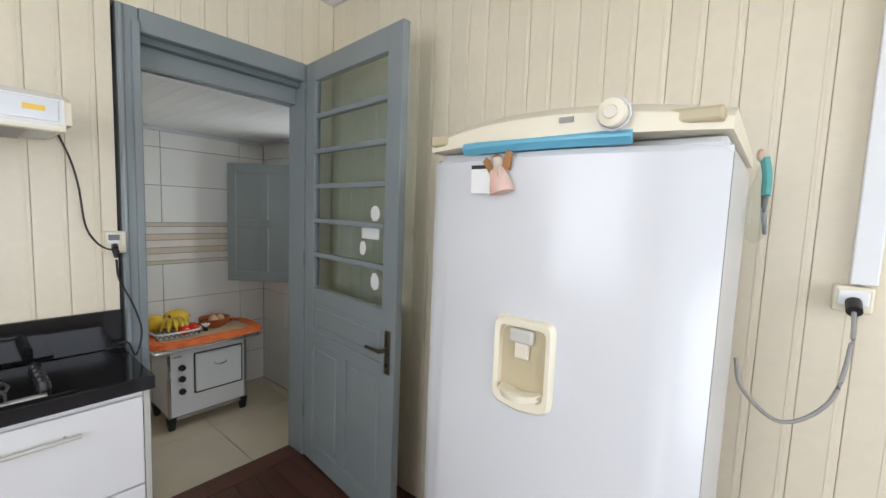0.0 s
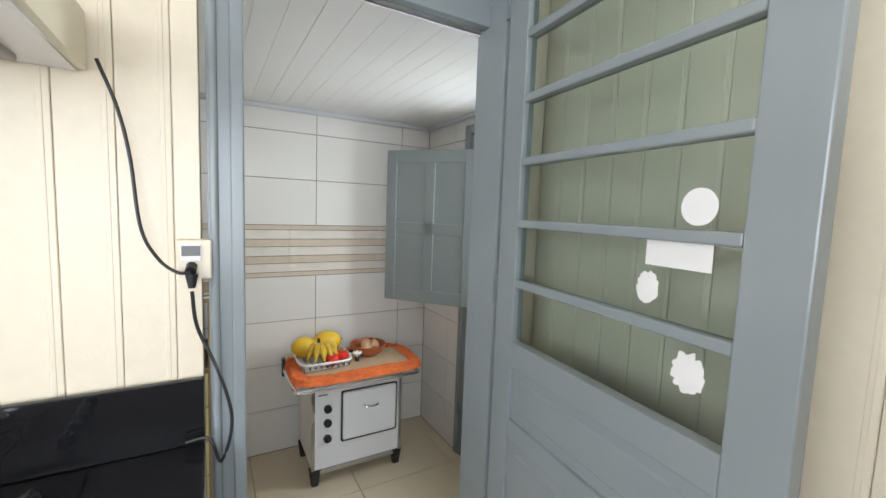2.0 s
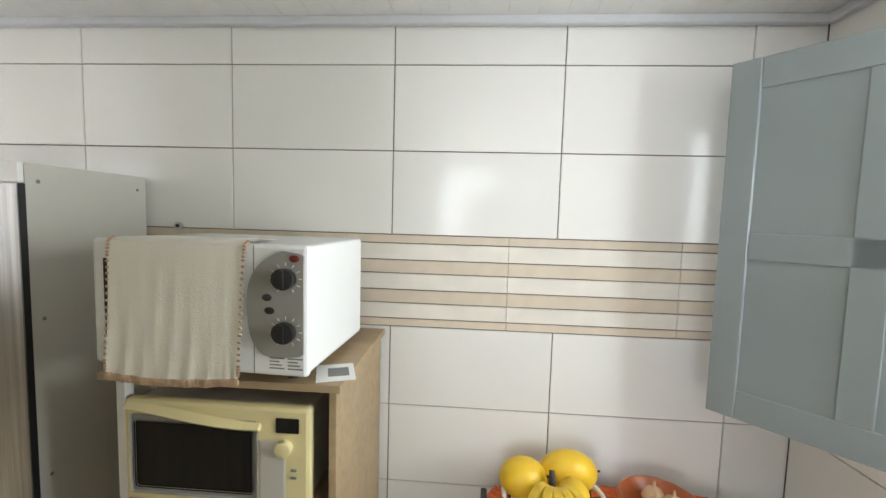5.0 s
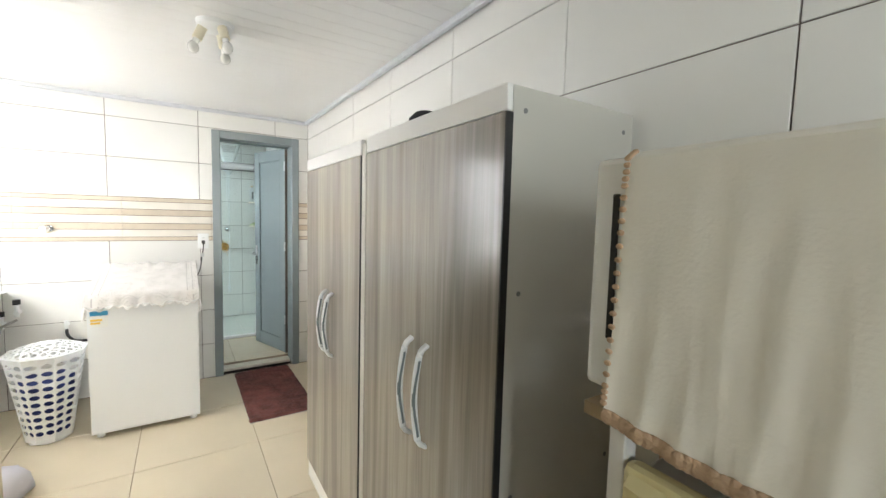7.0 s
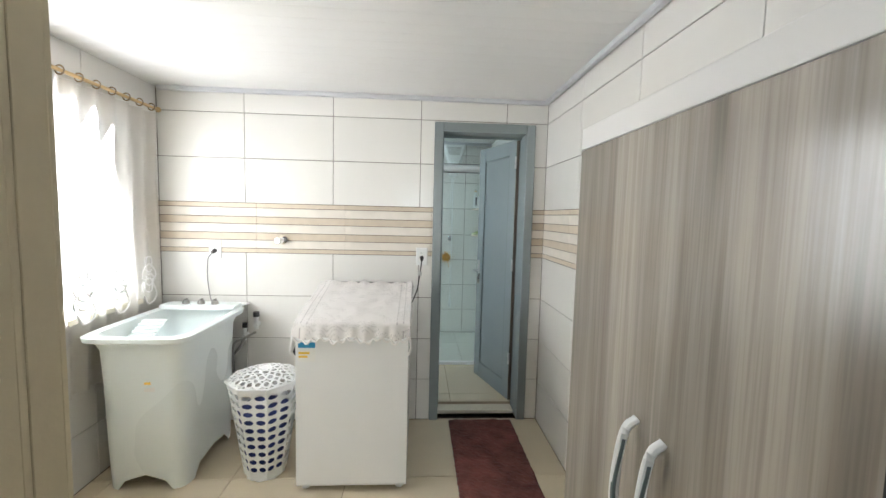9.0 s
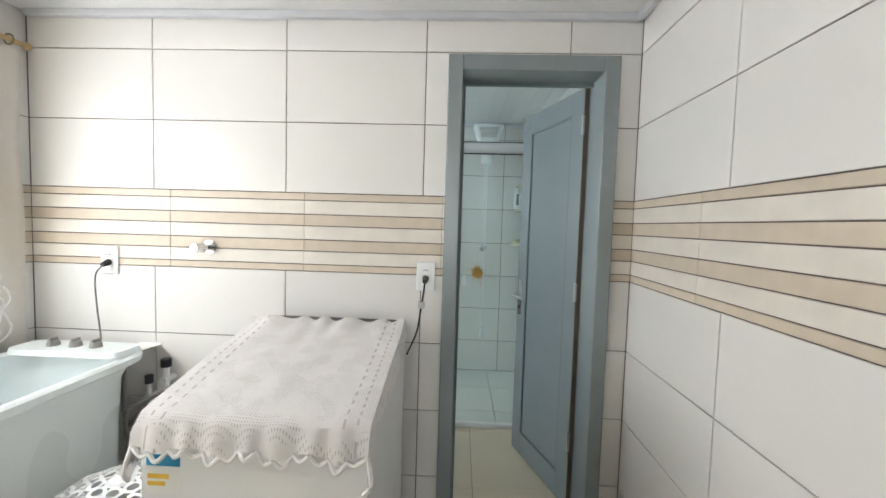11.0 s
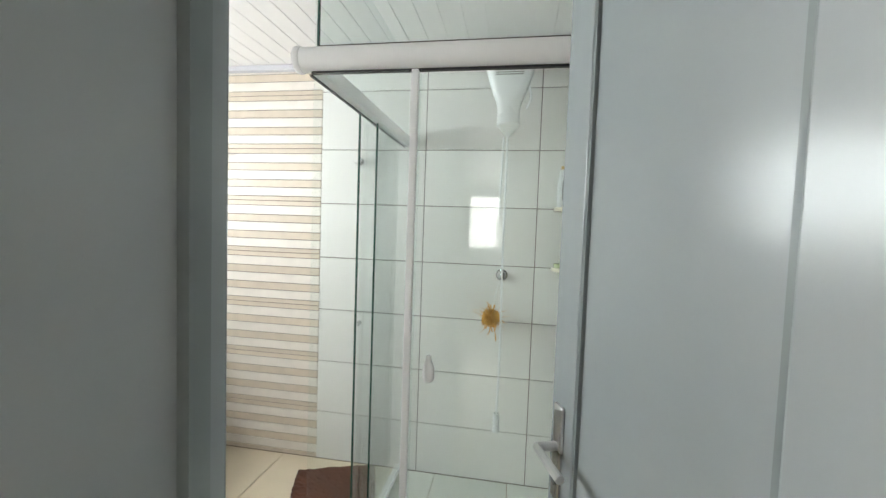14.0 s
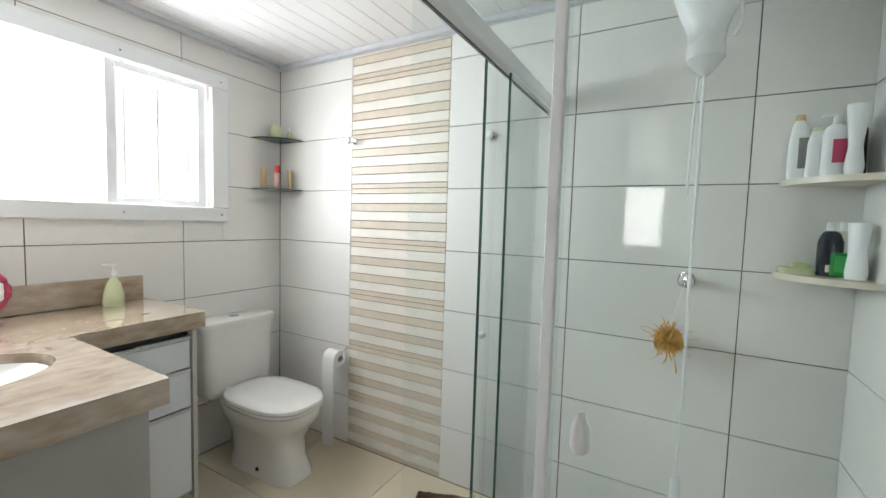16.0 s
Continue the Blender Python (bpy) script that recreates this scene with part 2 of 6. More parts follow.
def lace_mat():
    """Crochet: rows of small open holes in white thread."""
    m = mat("open_crochet_lace", (.86, .83, .81), .9, var=.06, scale=30, bump=.3, bscale=140)
    nt = m.node_tree
    N, L = nt.nodes, nt.links
    tc, sp = N.new("ShaderNodeTexCoord"), N.new("ShaderNodeSeparateXYZ")
    L.new(tc.outputs["Object"], sp.inputs[0])
    res = []
    for axis, k in (("X", 980), ("Y", 820)):
        a, b, c = (N.new("ShaderNodeMath") for _ in range(3))
        a.operation, b.operation, c.operation = "MULTIPLY", "SINE", "GREATER_THAN"
        a.inputs[1].default_value, c.inputs[1].default_value = k, .35
        L.new(sp.outputs[axis], a.inputs[0]), L.new(a.outputs[0], b.inputs[0]), L.new(b.outputs[0], c.inputs[0])
        res.append(c)
    nz, th = N.new("ShaderNodeTexNoise"), N.new("ShaderNodeMath")
    nz.inputs["Scale"].default_value = 13
    th.operation = "GREATER_THAN"
    th.inputs[1].default_value = .50
    L.new(tc.outputs["Object"], nz.inputs["Vector"]), L.new(nz.outputs["Fac"], th.inputs[0])
    m1, m2 = N.new("ShaderNodeMath"), N.new("ShaderNodeMath")
    m1.operation = m2.operation = "MULTIPLY"
    L.new(res[0].outputs[0], m1.inputs[0]), L.new(res[1].outputs[0], m1.inputs[1])
    L.new(m1.outputs[0], m2.inputs[0]), L.new(th.outputs[0], m2.inputs[1])
    iv = N.new("ShaderNodeMath")
    iv.operation = "MULTIPLY_ADD"
    iv.inputs[1].default_value, iv.inputs[2].default_value = -.55, 1
    # dashed rows of larger holes along the two side borders
    ab, mx = N.new("ShaderNodeMath"), N.new("ShaderNodeMath")
    ab.operation, mx.operation = "ABSOLUTE", "MAXIMUM"
    L.new(sp.outputs["Y"], ab.inputs[0]), L.new(m2.outputs[0], mx.inputs[0])
    last = mx
    for at, k in ((.238, 150), (.272, 210)):
        cm, a, b, c, d = (N.new("ShaderNodeMath") for _ in range(5))
        cm.operation, a.operation, b.operation, c.operation, d.operation = "COMPARE", "MULTIPLY", "SINE", "GREATER_THAN", "MULTIPLY"
        cm.inputs[1].default_value, cm.inputs[2].default_value = at, .0035
        a.inputs[1].default_value, c.inputs[1].default_value = k, .1
        L.new(ab.outputs[0], cm.inputs[0]), L.new(sp.outputs["X"], a.inputs[0]), L.new(a.outputs[0], b.inputs[0]), L.new(b.outputs[0], c.inputs[0])
        L.new(cm.outputs[0], d.inputs[0]), L.new(c.outputs[0], d.inputs[1])
        nx = N.new("ShaderNodeMath")
        nx.operation = "MAXIMUM"
        L.new(last.outputs[0], nx.inputs[0]), L.new(d.outputs[0], nx.inputs[1])
        last = nx
    L.new(last.outputs[0], iv.inputs[0]), L.new(iv.outputs[0], N["Principled BSDF"].inputs["Alpha"])
    return m


M["lace_open"] = lace_mat()


def glass_mat(name, color, rough=0.0):
    m = bpy.data.materials.new(name)
    m.use_nodes = True
    nt = m.node_tree
    N, L = nt.nodes, nt.links
    N.remove(N["Principled BSDF"])
    tr, gl, mx, lw, pw, ad = (N.new("ShaderNode" + k) for k in ("BsdfTransparent", "BsdfGlossy", "MixShader", "LayerWeight", "Math", "MapRange"))
    tr.inputs[0].default_value = (*color, 1)
    gl.inputs["Roughness"].default_value = rough
    pw.operation = "POWER"
    pw.inputs[1].default_value = 4.5
    lw.inputs["Blend"].default_value = .5
    ad.inputs["To Min"].default_value, ad.inputs["To Max"].default_value = .02, .9
    L.new(lw.outputs["Facing"], pw.inputs[0]), L.new(pw.outputs[0], ad.inputs[0]), L.new(ad.outputs[0], mx.inputs[0])
    L.new(tr.outputs[0], mx.inputs[1]), L.new(gl.outputs[0], mx.inputs[2]), L.new(mx.outputs[0], N["Material Output"].inputs[0])
    return m


M["glass"] = glass_mat("clear_glass", (.95, .97, .96))
M["shower_glass"] = glass_mat("tinted_shower_glass", (.965, .992, .985))
M["door_glass"] = glass_mat("old_window_glass", (.80, .85, .845))
M["glass_edge"] = mat("green_glass_edge", (.01, .07, .05), .1, var=.1)


def sheer_mat():
    m = bpy.data.materials.new("sheer_curtain")
    m.use_nodes = True
    nt = m.node_tree
    N, L = nt.nodes, nt.links
    N.remove(N["Principled BSDF"])
    tr, df, tl, mx, m2 = (N.new("ShaderNode" + k) for k in ("BsdfTransparent", "BsdfDiffuse", "BsdfTranslucent", "MixShader", "MixShader"))
    df.inputs[0].default_value = tl.inputs[0].default_value = (.86, .83, .78, 1)
    m2.inputs[0].default_value = .55
    L.new(df.outputs[0], m2.inputs[1]), L.new(tl.outputs[0], m2.inputs[2])
    mx.inputs[0].default_value = .74
    L.new(tr.outputs[0], mx.inputs[1]), L.new(m2.outputs[0], mx.inputs[2])
    L.new(mx.outputs[0], N["Material Output"].inputs[0])
    return m


M["sheer"] = sheer_mat()


def glow_mat(name, c1, c2, strength, scale):
    m = bpy.data.materials.new(name)
    m.use_nodes = True
    nt = m.node_tree
    N, L = nt.nodes, nt.links
    N.remove(N["Principled BSDF"])
    e, n, r = N.new("ShaderNodeEmission"), N.new("ShaderNodeTexNoise"), N.new("ShaderNodeValToRGB")
    tc = N.new("ShaderNodeTexCoord")
    L.new(tc.outputs["Object"], n.inputs["Vector"])
    n.inputs["Scale"].default_value, n.inputs["Detail"].default_value = scale, 5
    r.color_ramp.elements[0].position, r.color_ramp.elements[1].position = .40, .56
    r.color_ramp.elements[0].color, r.color_ramp.elements[1].color = (*c1, 1), (*c2, 1)
    e.inputs["Strength"].default_value = strength
    L.new(n.outputs["Fac"], r.inputs[0]), L.new(r.outputs[0], e.inputs[0]), L.new(e.outputs[0], N["Material Output"].inputs[0])
    return m


M["outside"] = glow_mat("bright_garden_backdrop", (.75, .85, .45), (1, 1, .98), 2.2, 1.6)
M["outside_white"] = glow_mat("bright_sky_backdrop", (.86, .88, .97), (1, 1, 1), 1.0, .9)

# ---- mesh helpers ----
FITTED = False


def thing(name, loc=(0, 0, 0), rz=0.0, label="", category="", group="", kind=""):
    ob = new(name)
    ob.empty_display_size = .1
    if FITTED:
        # the bathroom is laid out on its own grid, brought to true size here
        loc = (.93 * loc[0] - .02, .921 * loc[1] - .035, .935 * loc[2] + .10)
        ob.matrix_basis = pose(*loc, 0, 0, rz) @ Matrix.Diagonal((.926, .926, .935, 1))
    else:
        ob.matrix_basis = pose(*loc, 0, 0, rz)
    return tagged(ob, label, category, group, kind)


def part(name, bm, material, parent=None, label="", smooth=False):
    me = bpy.data.meshes.new(name)
    bmesh.ops.recalc_face_normals(bm, faces=bm.faces)
    bm.to_mesh(me)
    bm.free()
    me.materials.append(M[material] if isinstance(material, str) else material)
    if smooth:
        for p in me.polygons:
            p.use_smooth = True
        me.set_sharp_from_angle(angle=radians(40))
    ob = new(name, me)
    if parent:
        ob.parent = parent
    if label:
        ob["label"] = label
    return ob


def box(x0, x1, y0, y1, z0, z1, bev=0.0, seg=2, bm=None):
    b = bm or bmesh.new()
    r = bmesh.ops.create_cube(b, size=1)
    bmesh.ops.scale(b, vec=(abs(x1 - x0), abs(y1 - y0), abs(z1 - z0)), verts=r["verts"])
    bmesh.ops.translate(b, vec=((x0 + x1) / 2, (y0 + y1) / 2, (z0 + z1) / 2), verts=r["verts"])
    if bev:
        es = list({e for v in r["verts"] for e in v.link_edges})
        bmesh.ops.bevel(b, geom=es, offset=bev, segments=seg, profile=.5, affect="EDGES")
    return b


def cyl(p0, p1, r, seg=16, r2=None, bm=None, bev=0.0):
    b = bm or bmesh.new()
    p0, p1 = Vector(p0), Vector(p1)
    d = p1 - p0
    m = Matrix.Translation((p0 + p1) / 2) @ d.to_track_quat("Z", "Y").to_matrix().to_4x4()
    g = bmesh.ops.create_cone(b, cap_ends=True, segments=seg, radius1=r, radius2=r if r2 is None else r2, depth=d.length, matrix=m)
    if bev:
        es = [e for e in {e for v in g["verts"] for e in v.link_edges} if any(len(f.verts) > 4 for f in e.link_faces)]
        bmesh.ops.bevel(b, geom=es, offset=bev, segments=2, profile=.5, affect="EDGES")
    return b


def ball(c, r, scale=(1, 1, 1), seg=16, bm=None):
    b = bm or bmesh.new()
    g = bmesh.ops.create_uvsphere(b, u_segments=seg, v_segments=seg // 2 + 2, radius=r)
    bmesh.ops.scale(b, vec=scale, verts=g["verts"])
    bmesh.ops.translate(b, vec=c, verts=g["verts"])
    return b


def loft(rings, cap=True, bm=None, closed=True):
    b = bm or bmesh.new()
    vs = [[b.verts.new(p) for p in ring] for ring in rings]
    n = len(vs[0])
    for a, c in zip(vs, vs[1:]):
        for i in range(n if closed else n - 1):
            j = (i + 1) % n
            b.faces.new((a[i], a[j], c[j], c[i]))
    if cap:
        b.faces.new(vs[0]), b.faces.new(vs[-1])
    return b


def lathe(profile, c=(0, 0, 0), seg=24, cap=True, bm=None):
    rings = [[(c[0] + r * math.cos(2 * math.pi * k / seg), c[1] + r * math.sin(2 * math.pi * k / seg), c[2] + z) for k in range(seg)] for r, z in profile]
    return loft(rings, cap, bm)


def spline(pts, steps=8):
    P = [Vector(p) for p in pts]
    P = [P[0] * 2 - P[1], *P, P[-1] * 2 - P[-2]]
    out = []
    for i in range(1, len(P) - 2):
        a, b, c, d = P[i - 1:i + 3]
        for k in range(steps):
            t = k / steps
            out.append(.5 * (2 * b + (c - a) * t + (2 * a - 5 * b + 4 * c - d) * t * t + (3 * b - a - 3 * c + d) * t ** 3))
    return out + [P[-2]]


def tube(pts, r, seg=8, steps=8, bm=None, flat=1.0):
    path = spline(pts, steps) if steps else [Vector(p) for p in pts]
    rings = []
    for i, p in enumerate(path):
        d = (path[min(i + 1, len(path) - 1)] - path[max(i - 1, 0)]).normalized()
        s = d.cross(Vector((0, 0, 1)) if abs(d.z) < .95 else Vector((1, 0, 0))).normalized()
        u = s.cross(d)
        rings.append([p + s * r * math.cos(2 * math.pi * k / seg) + u * r * flat * math.sin(2 * math.pi * k / seg) for k in range(seg)])
    return loft(rings, True, bm)


def super_ring(cx, cy, z, a, b, n=4.0, seg=32):
    out = []
    for k in range(seg):
        t = 2 * math.pi * k / seg
        c, s = math.cos(t), math.sin(t)
        out.append((cx + a * math.copysign(abs(c) ** (2 / n), c), cy + b * math.copysign(abs(s) ** (2 / n), s), z))
    return out


def cut_rects(rect, holes):
    """The parts of a rectangle outside the holes, with the sides that are its own."""
    todo = [(rect, (1, 1, 1, 1))]
    for h in holes:
        nxt = []
        for (a, b, c, d), (fa, fb, fc, fd) in todo:
            if h[1] <= a or h[0] >= b or h[3] <= c or h[2] >= d:
                nxt.append(((a, b, c, d), (fa, fb, fc, fd)))
                continue
            if h[0] > a:
                nxt.append(((a, h[0], c, d), (fa, 0, fc, fd)))
            if h[1] < b:
                nxt.append(((h[1], b, c, d), (0, fb, fc, fd)))
            l, r = max(a, h[0]), min(b, h[1])
            if h[2] > c:
                nxt.append(((l, r, c, h[2]), (fa * (l == a), fb * (r == b), fc, 0)))
            if h[3] < d:
                nxt.append(((l, r, h[3], d), (fa * (l == a), fb * (r == b), 0, fd)))
        todo = nxt
    return [(r, f) for r, f in todo if r[1] - r[0] > .004 and r[3] - r[2] > .004]


PIECES = {}


def piece(name, w, h, material, parent, matrix, depth=.006, ch=.0015):
    """One flat tile or board, lying in local x and y with its face towards +z; alike ones share a mesh."""
    key = (name, round(w, 3), round(h, 3), material, depth, ch)
    if key not in PIECES:
        me = bpy.data.meshes.new(name)
        x, y, c = w / 2, h / 2, min(ch, w / 3, h / 3)
        v = [(-x, -y, 0), (x, -y, 0), (x, y, 0), (-x, y, 0), (-x, -y, depth - c), (x, -y, depth - c), (x, y, depth - c), (-x, y, depth - c),
             (c - x, c - y, depth), (x - c, c - y, depth), (x - c, y - c, depth), (c - x, y - c, depth)]
        f = [(8, 9, 10, 11)]
        for i in range(4):
            j = (i + 1) % 4
            f += [(i, j, j + 4, i + 4), (i + 4, j + 4, j + 8, i + 8)]
        me.from_pydata(v, [], f)
        me.materials.append(M[material])
        PIECES[key] = me
    ob = new(name, PIECES[key])
    ob.parent = parent
    ob.matrix_basis = matrix
    return ob


def face_matrix(origin, u, v):
    u, v = Vector(u), Vector(v)
    n = u.cross(v)
    return Matrix.Translation(origin) @ Matrix((u, v, n)).transposed().to_4x4()


def tiling(parent, origin, u, v, cells, holes=(), gap=.004, name="tile", depth=.006, ch=.0012):
    """cells: (u0, u1, v0, v1, material) on the plane through origin."""
    base = face_matrix(origin, u, v)
    for a, b, c, d, m in cells:
        for (p, q, r, s), (fa, fb, fc, fd) in cut_rects((a, b, c, d), holes):
            g = gap / 2
            h = g * .3 if m in ("tile_cream", "tile_beige") else g
            p, q, r, s = p + h * fa, q - h * fb, r + g * fc, s - g * fd
            piece(name, q - p, s - r, m, parent, base @ Matrix.Translation(((p + q) / 2, (r + s) / 2, 0)), depth, ch)


STRIPES = ((.033, "tile_beige"), (.063, "tile_cream"), (.051, "tile_beige"), (.063, "tile_cream"), (.051, "tile_beige"), (.060, "tile_cream"), (.031, "tile_beige"))


def laundry_cells(cols, band_cols, top):
    cells = []
    for rows, cc in (((0, .31), (.31, .62), (.62, .93), (.93, 1.24), (1.592, 1.902), (1.902, 2.212), (2.212, top)), cols),:
        for r in rows:
            cells += [(a, b, *r, "tile") for a, b in zip(cc, cc[1:])]
    z = 1.24
    for h, m in reversed(STRIPES):
        cells += [(a, b, z, z + h, m) for a, b in zip(band_cols, band_cols[1:])]
        z += h
    return cells


def wall(name, axis, at, thick, a0, a1, z0, z1, material, holes=(), label=""):
    """A wall of real thickness in segments around its openings. axis 'x': its plane is x = at."""
    bm = bmesh.new()
    for (p, q, r, s), _ in cut_rects((a0, a1, z0, z1), holes):
        if axis == "x":
            box(at, at + thick, p, q, r, s, bm=bm)
        else:
            box(p, q, at, at + thick, r, s, bm=bm)
    ob = part(name, bm, material)
    return tagged(ob, label, "wall", "", "structure")


KF = .2      # kitchen floor, a step above the laundry
CL = 2.37    # laundry ceiling
CB = 2.4375  # bathroom ceiling
BF = .053    # bathroom floor
KC = 3.0     # kitchen ceiling
DOOR1 = (4.35, 5.30, 0, 2.60)
DOOR2 = (-.815, -.09, 0, 2.20)
DOOR3 = (-1.50, -.55, 0, 2.30)
WIN1 = (.18, 1.75, .95, 2.12)
WIN2 = (-1.731, -.225, 1.446, 2.232)

# ---- structure: walls, floors, ceilings ----
wall_north = wall("wall_north", "y", .006, .15, -2.45, 6.1, -.2, 3.0, "grout", label="white tiled wall with beige striped band")
wall_west = wall("wall_west", "x", -.186, .180, -2.85, .006, -.2, 2.7, "grout", (DOOR2,), "white tiled partition wall with striped band")
wall_east = wall("wall_east", "x", 5.893, .15, -1.75, .006, -.2, 3.0, "grout", (DOOR3,), "white tiled wall beside the garden door")
wall_south = wall("wall_laundry_south", "y", -2.886, .15, -.006, 2.3, -.2, 2.7, "grout", (WIN1,), "white tiled wall under the laundry window")
wall_kn = wall("wall_kitchen_north", "y", -1.74, .13, 2.2, 6.1, 0, 3.05, "groove", (DOOR1,), "cream painted tongue and groove board wall")
wall_ke = wall("wall_kitchen_east", "x", 5.462, .12, -6.2, -1.74, 0, 3.05, "groove", label="cream painted tongue and groove board wall")
# openings out of view, added in these two walls for the kitchen lamps
wall_kw = wall("wall_kitchen_west", "x", 2.165, .1, -6.2, -1.74, 0, 3.05, "plaster", ((-4.2, -2.5, 1.25, 2.55),), "plain cream kitchen wall")
wall_ks = wall("wall_kitchen_south", "y", -6.3, .1, 2.2, 5.6, 0, 3.05, "plaster", ((2.6, 5.2, .95, 2.6),), "plain cream kitchen wall")
wall_bs = wall("wall_bath_south", "y", -3.074, .15, -2.30, -.006, -.2, 2.75, "grout", (WIN2,), "white tiled bathroom window wall")
wall_bw = wall("wall_bath_west", "x", -2.293, .15, -2.924, .006, -.2, 2.75, "grout", label="white tiled wall with a striped column")
wall_be = wall("wall_bath_east", "x", -.186, .1, -2.924, -2.85, -.2, 2.75, "grout", label="plain white bathroom wall")
wall_bn = wall("wall_bath_north", "y", -.029, .034, -2.143, -.187, -.2, 2.75, "grout", label="white tiled shower wall")


def slab(name, x0, x1, y0, y1, z0, z1, material, label, category="floor"):
    return tagged(part(name, box(x0, x1, y0, y1, z0, z1), material), label, category, "", "structure")


floor = slab("floor", -.186, 6.05, -2.85, .006, -.2, -.008, "floor_grout", "large beige glazed floor tiles in the laundry")
floor_bath = slab("floor_bathroom", -2.2, -.187, -2.93, .006, -.3, BF - .008, "floor_grout", "large beige glazed bathroom floor tiles")
floor_k = slab("floor_kitchen", 2.25, 5.47, -6.2, -1.62, 0, KF - .012, "brown_floor", "dark brown varnished floorboards")
ground = slab("ground", -60, 60, -60, 60, -.6, -.32, "grass", "grassy ground outside the house", "ground")


def board_ceiling(name, x0, x1, y0, y1, z, along, width, label, gap=.002, inner=99):
    bm = bmesh.new()
    a0, a1 = (y0, y1) if along == "x" else (x0, x1)
    a = a0
    while a < a1 - .01:
        b = min(a + width, a1)
        if along == "x":
            box(x0, x1, a + gap, b - gap, z, z + .012, bm=bm)
        else:
            box(a + gap, b - gap, y0 if a < inner else -1.612, y1, z, z + .012, bm=bm)
        a = b
    box(x0, min(x1, inner), y0, y1, z + .005, z + .05, bm=bm)
    if inner < x1:
        box(inner, x1, -1.612, y1, z + .005, z + .05, bm=bm)
    return tagged(part(name, bm, "pvc"), label, "ceiling", "", "structure")


board_ceiling("ceiling_laundry", -.1, 5.9, -2.75, .01, CL, "y", .10, "white PVC panel ceiling", .0008, 2.2)
board_ceiling("ceiling_bathroom", -2.16, -.18, -2.93, .0, CB, "x", .10, "white ribbed PVC ceiling")
board_ceiling("ceiling_kitchen", 2.2, 5.5, -6.25, -1.70, KC, "y", .12, "white boarded kitchen ceiling")
# unseen slab, added to close the house from above
slab("roof", -2.7, 6.3, -6.5, .4, 3.1, 3.2, "facade", "unseen plain slab added to close the house", "roof")


def trim(name, pts, w, h, material, label):
    """A cornice or baseboard as a run of mitred bars; pts in plan with height."""
    bm = bmesh.new()
    for (x0, y0, z0), (x1, y1, _) in zip(pts, pts[1:]):
        if abs(x1 - x0) > abs(y1 - y0):
            box(min(x0, x1), max(x0, x1), y0 - w / 2, y0 + w / 2, z0 - h, z0, .004, 1, bm)
        else:
            box(x0 - w / 2, x0 + w / 2, min(y0, y1), max(y0, y1), z0 - h, z0, .004, 1, bm)
    return tagged(part(name, bm, material), label, "trim", "", "structure")


trim("cornice_laundry", [(.02, -2.71, CL), (.02, -.025, CL), (5.87, -.025, CL), (5.87, -1.58, CL)], .03, .03, "cornice", "pale grey PVC cornice")
trim("cornice_bathroom", [(-2.114, -.04, CB), (-2.114, -2.895, CB), (-.19, -2.895, CB)], .042, .03, "cornice", "pale grey PVC cornice")
trim("trim_door_head", [(4.42, -1.60, 2.455), (5.30, -1.60, 2.455)], .03, .035, "mdf_white", "white strip under the door head")

# ---- outside ----
for nm, c, sx, sz, rz, m in (("backdrop_garden", (8.6, -1.0, 1.6), 7, 4.4, 90, "outside"), ("backdrop_south", (-1.4, -5.4, 1.8), 7.0, 4.6, 0, "outside_white")):
    bd = part(nm, box(-sx / 2, sx / 2, -.01, .01, -sz / 2, sz / 2), m)
    bd.matrix_basis = pose(*c, 0, 0, rz)
    tagged(bd, "bright daylight and pale foliage outside the house", "backdrop", "", "structure")

# ---- doors and windows ----
def casing(parent, w, h, d, fw, material, y0=0.0):
    """Jambs and head round an opening of clear width w; local x across, y through the wall."""
    part("jamb", box(-fw, 0, y0, y0 + d, 0, h + fw, .006), material, parent)
    part("jamb", box(w, w + fw, y0, y0 + d, 0, h + fw, .006), material, parent)
    part("head", box(0, w, y0 + .002, y0 + d - .002, h, h + fw, .004), material, parent)


def lever(parent, x, y, z, side, way, material="steel"):
    """A back plate with lever; way: direction of the lever along x."""
    h = part("handle", box(x - .02, x + .02, min(y, y + side * .008), max(y, y + side * .008), z - .12, z + .09, .006), material, parent, "steel lever handle")
    b = cyl((x, y + side * .008, z), (x, y + side * .05, z), .010, 12)
    tube([(x, y + side * .05, z), (x + way * .03, y + side * .052, z), (x + way * .11, y + side * .05, z - .004)], .009, 8, 5, b)
    part("lever", b, material, h, smooth=True)
    part("keyhole", cyl((x, y + side * .006, z - .075), (x, y + side * .012, z - .075), .009, 12), "black", h)


# kitchen door: casing in the board wall, leaf folded back into the kitchen
door_1 = thing("door_1", (4.445, -1.775, KF), 0, "tall grey-green painted kitchen door with six glass lights, standing open", "door", "", "structure")
part("jamb", box(-.08, 0, .010, .18, -.2, 2.40, .006), "grey_paint", door_1)
part("moulding", cyl((-.066, .010, -.0), (-.066, .010, 2.39), .010, 12), "grey_paint", door_1, smooth=True)
part("moulding", cyl((.0, .165, -.2), (.0, .165, 2.29), .010, 12), "grey_paint", door_1, smooth=True)
part("jamb", box(-.03, -.0, -.012, .012, -.0, 2.34, .005), "grey_paint", door_1)
part("jamb", box(.80, .88, .010, .18, -.2, 2.40, .006), "grey_paint", door_1)
part("head", box(0, .80, .002, .178, 2.30, 2.40, .006), "grey_paint", door_1)
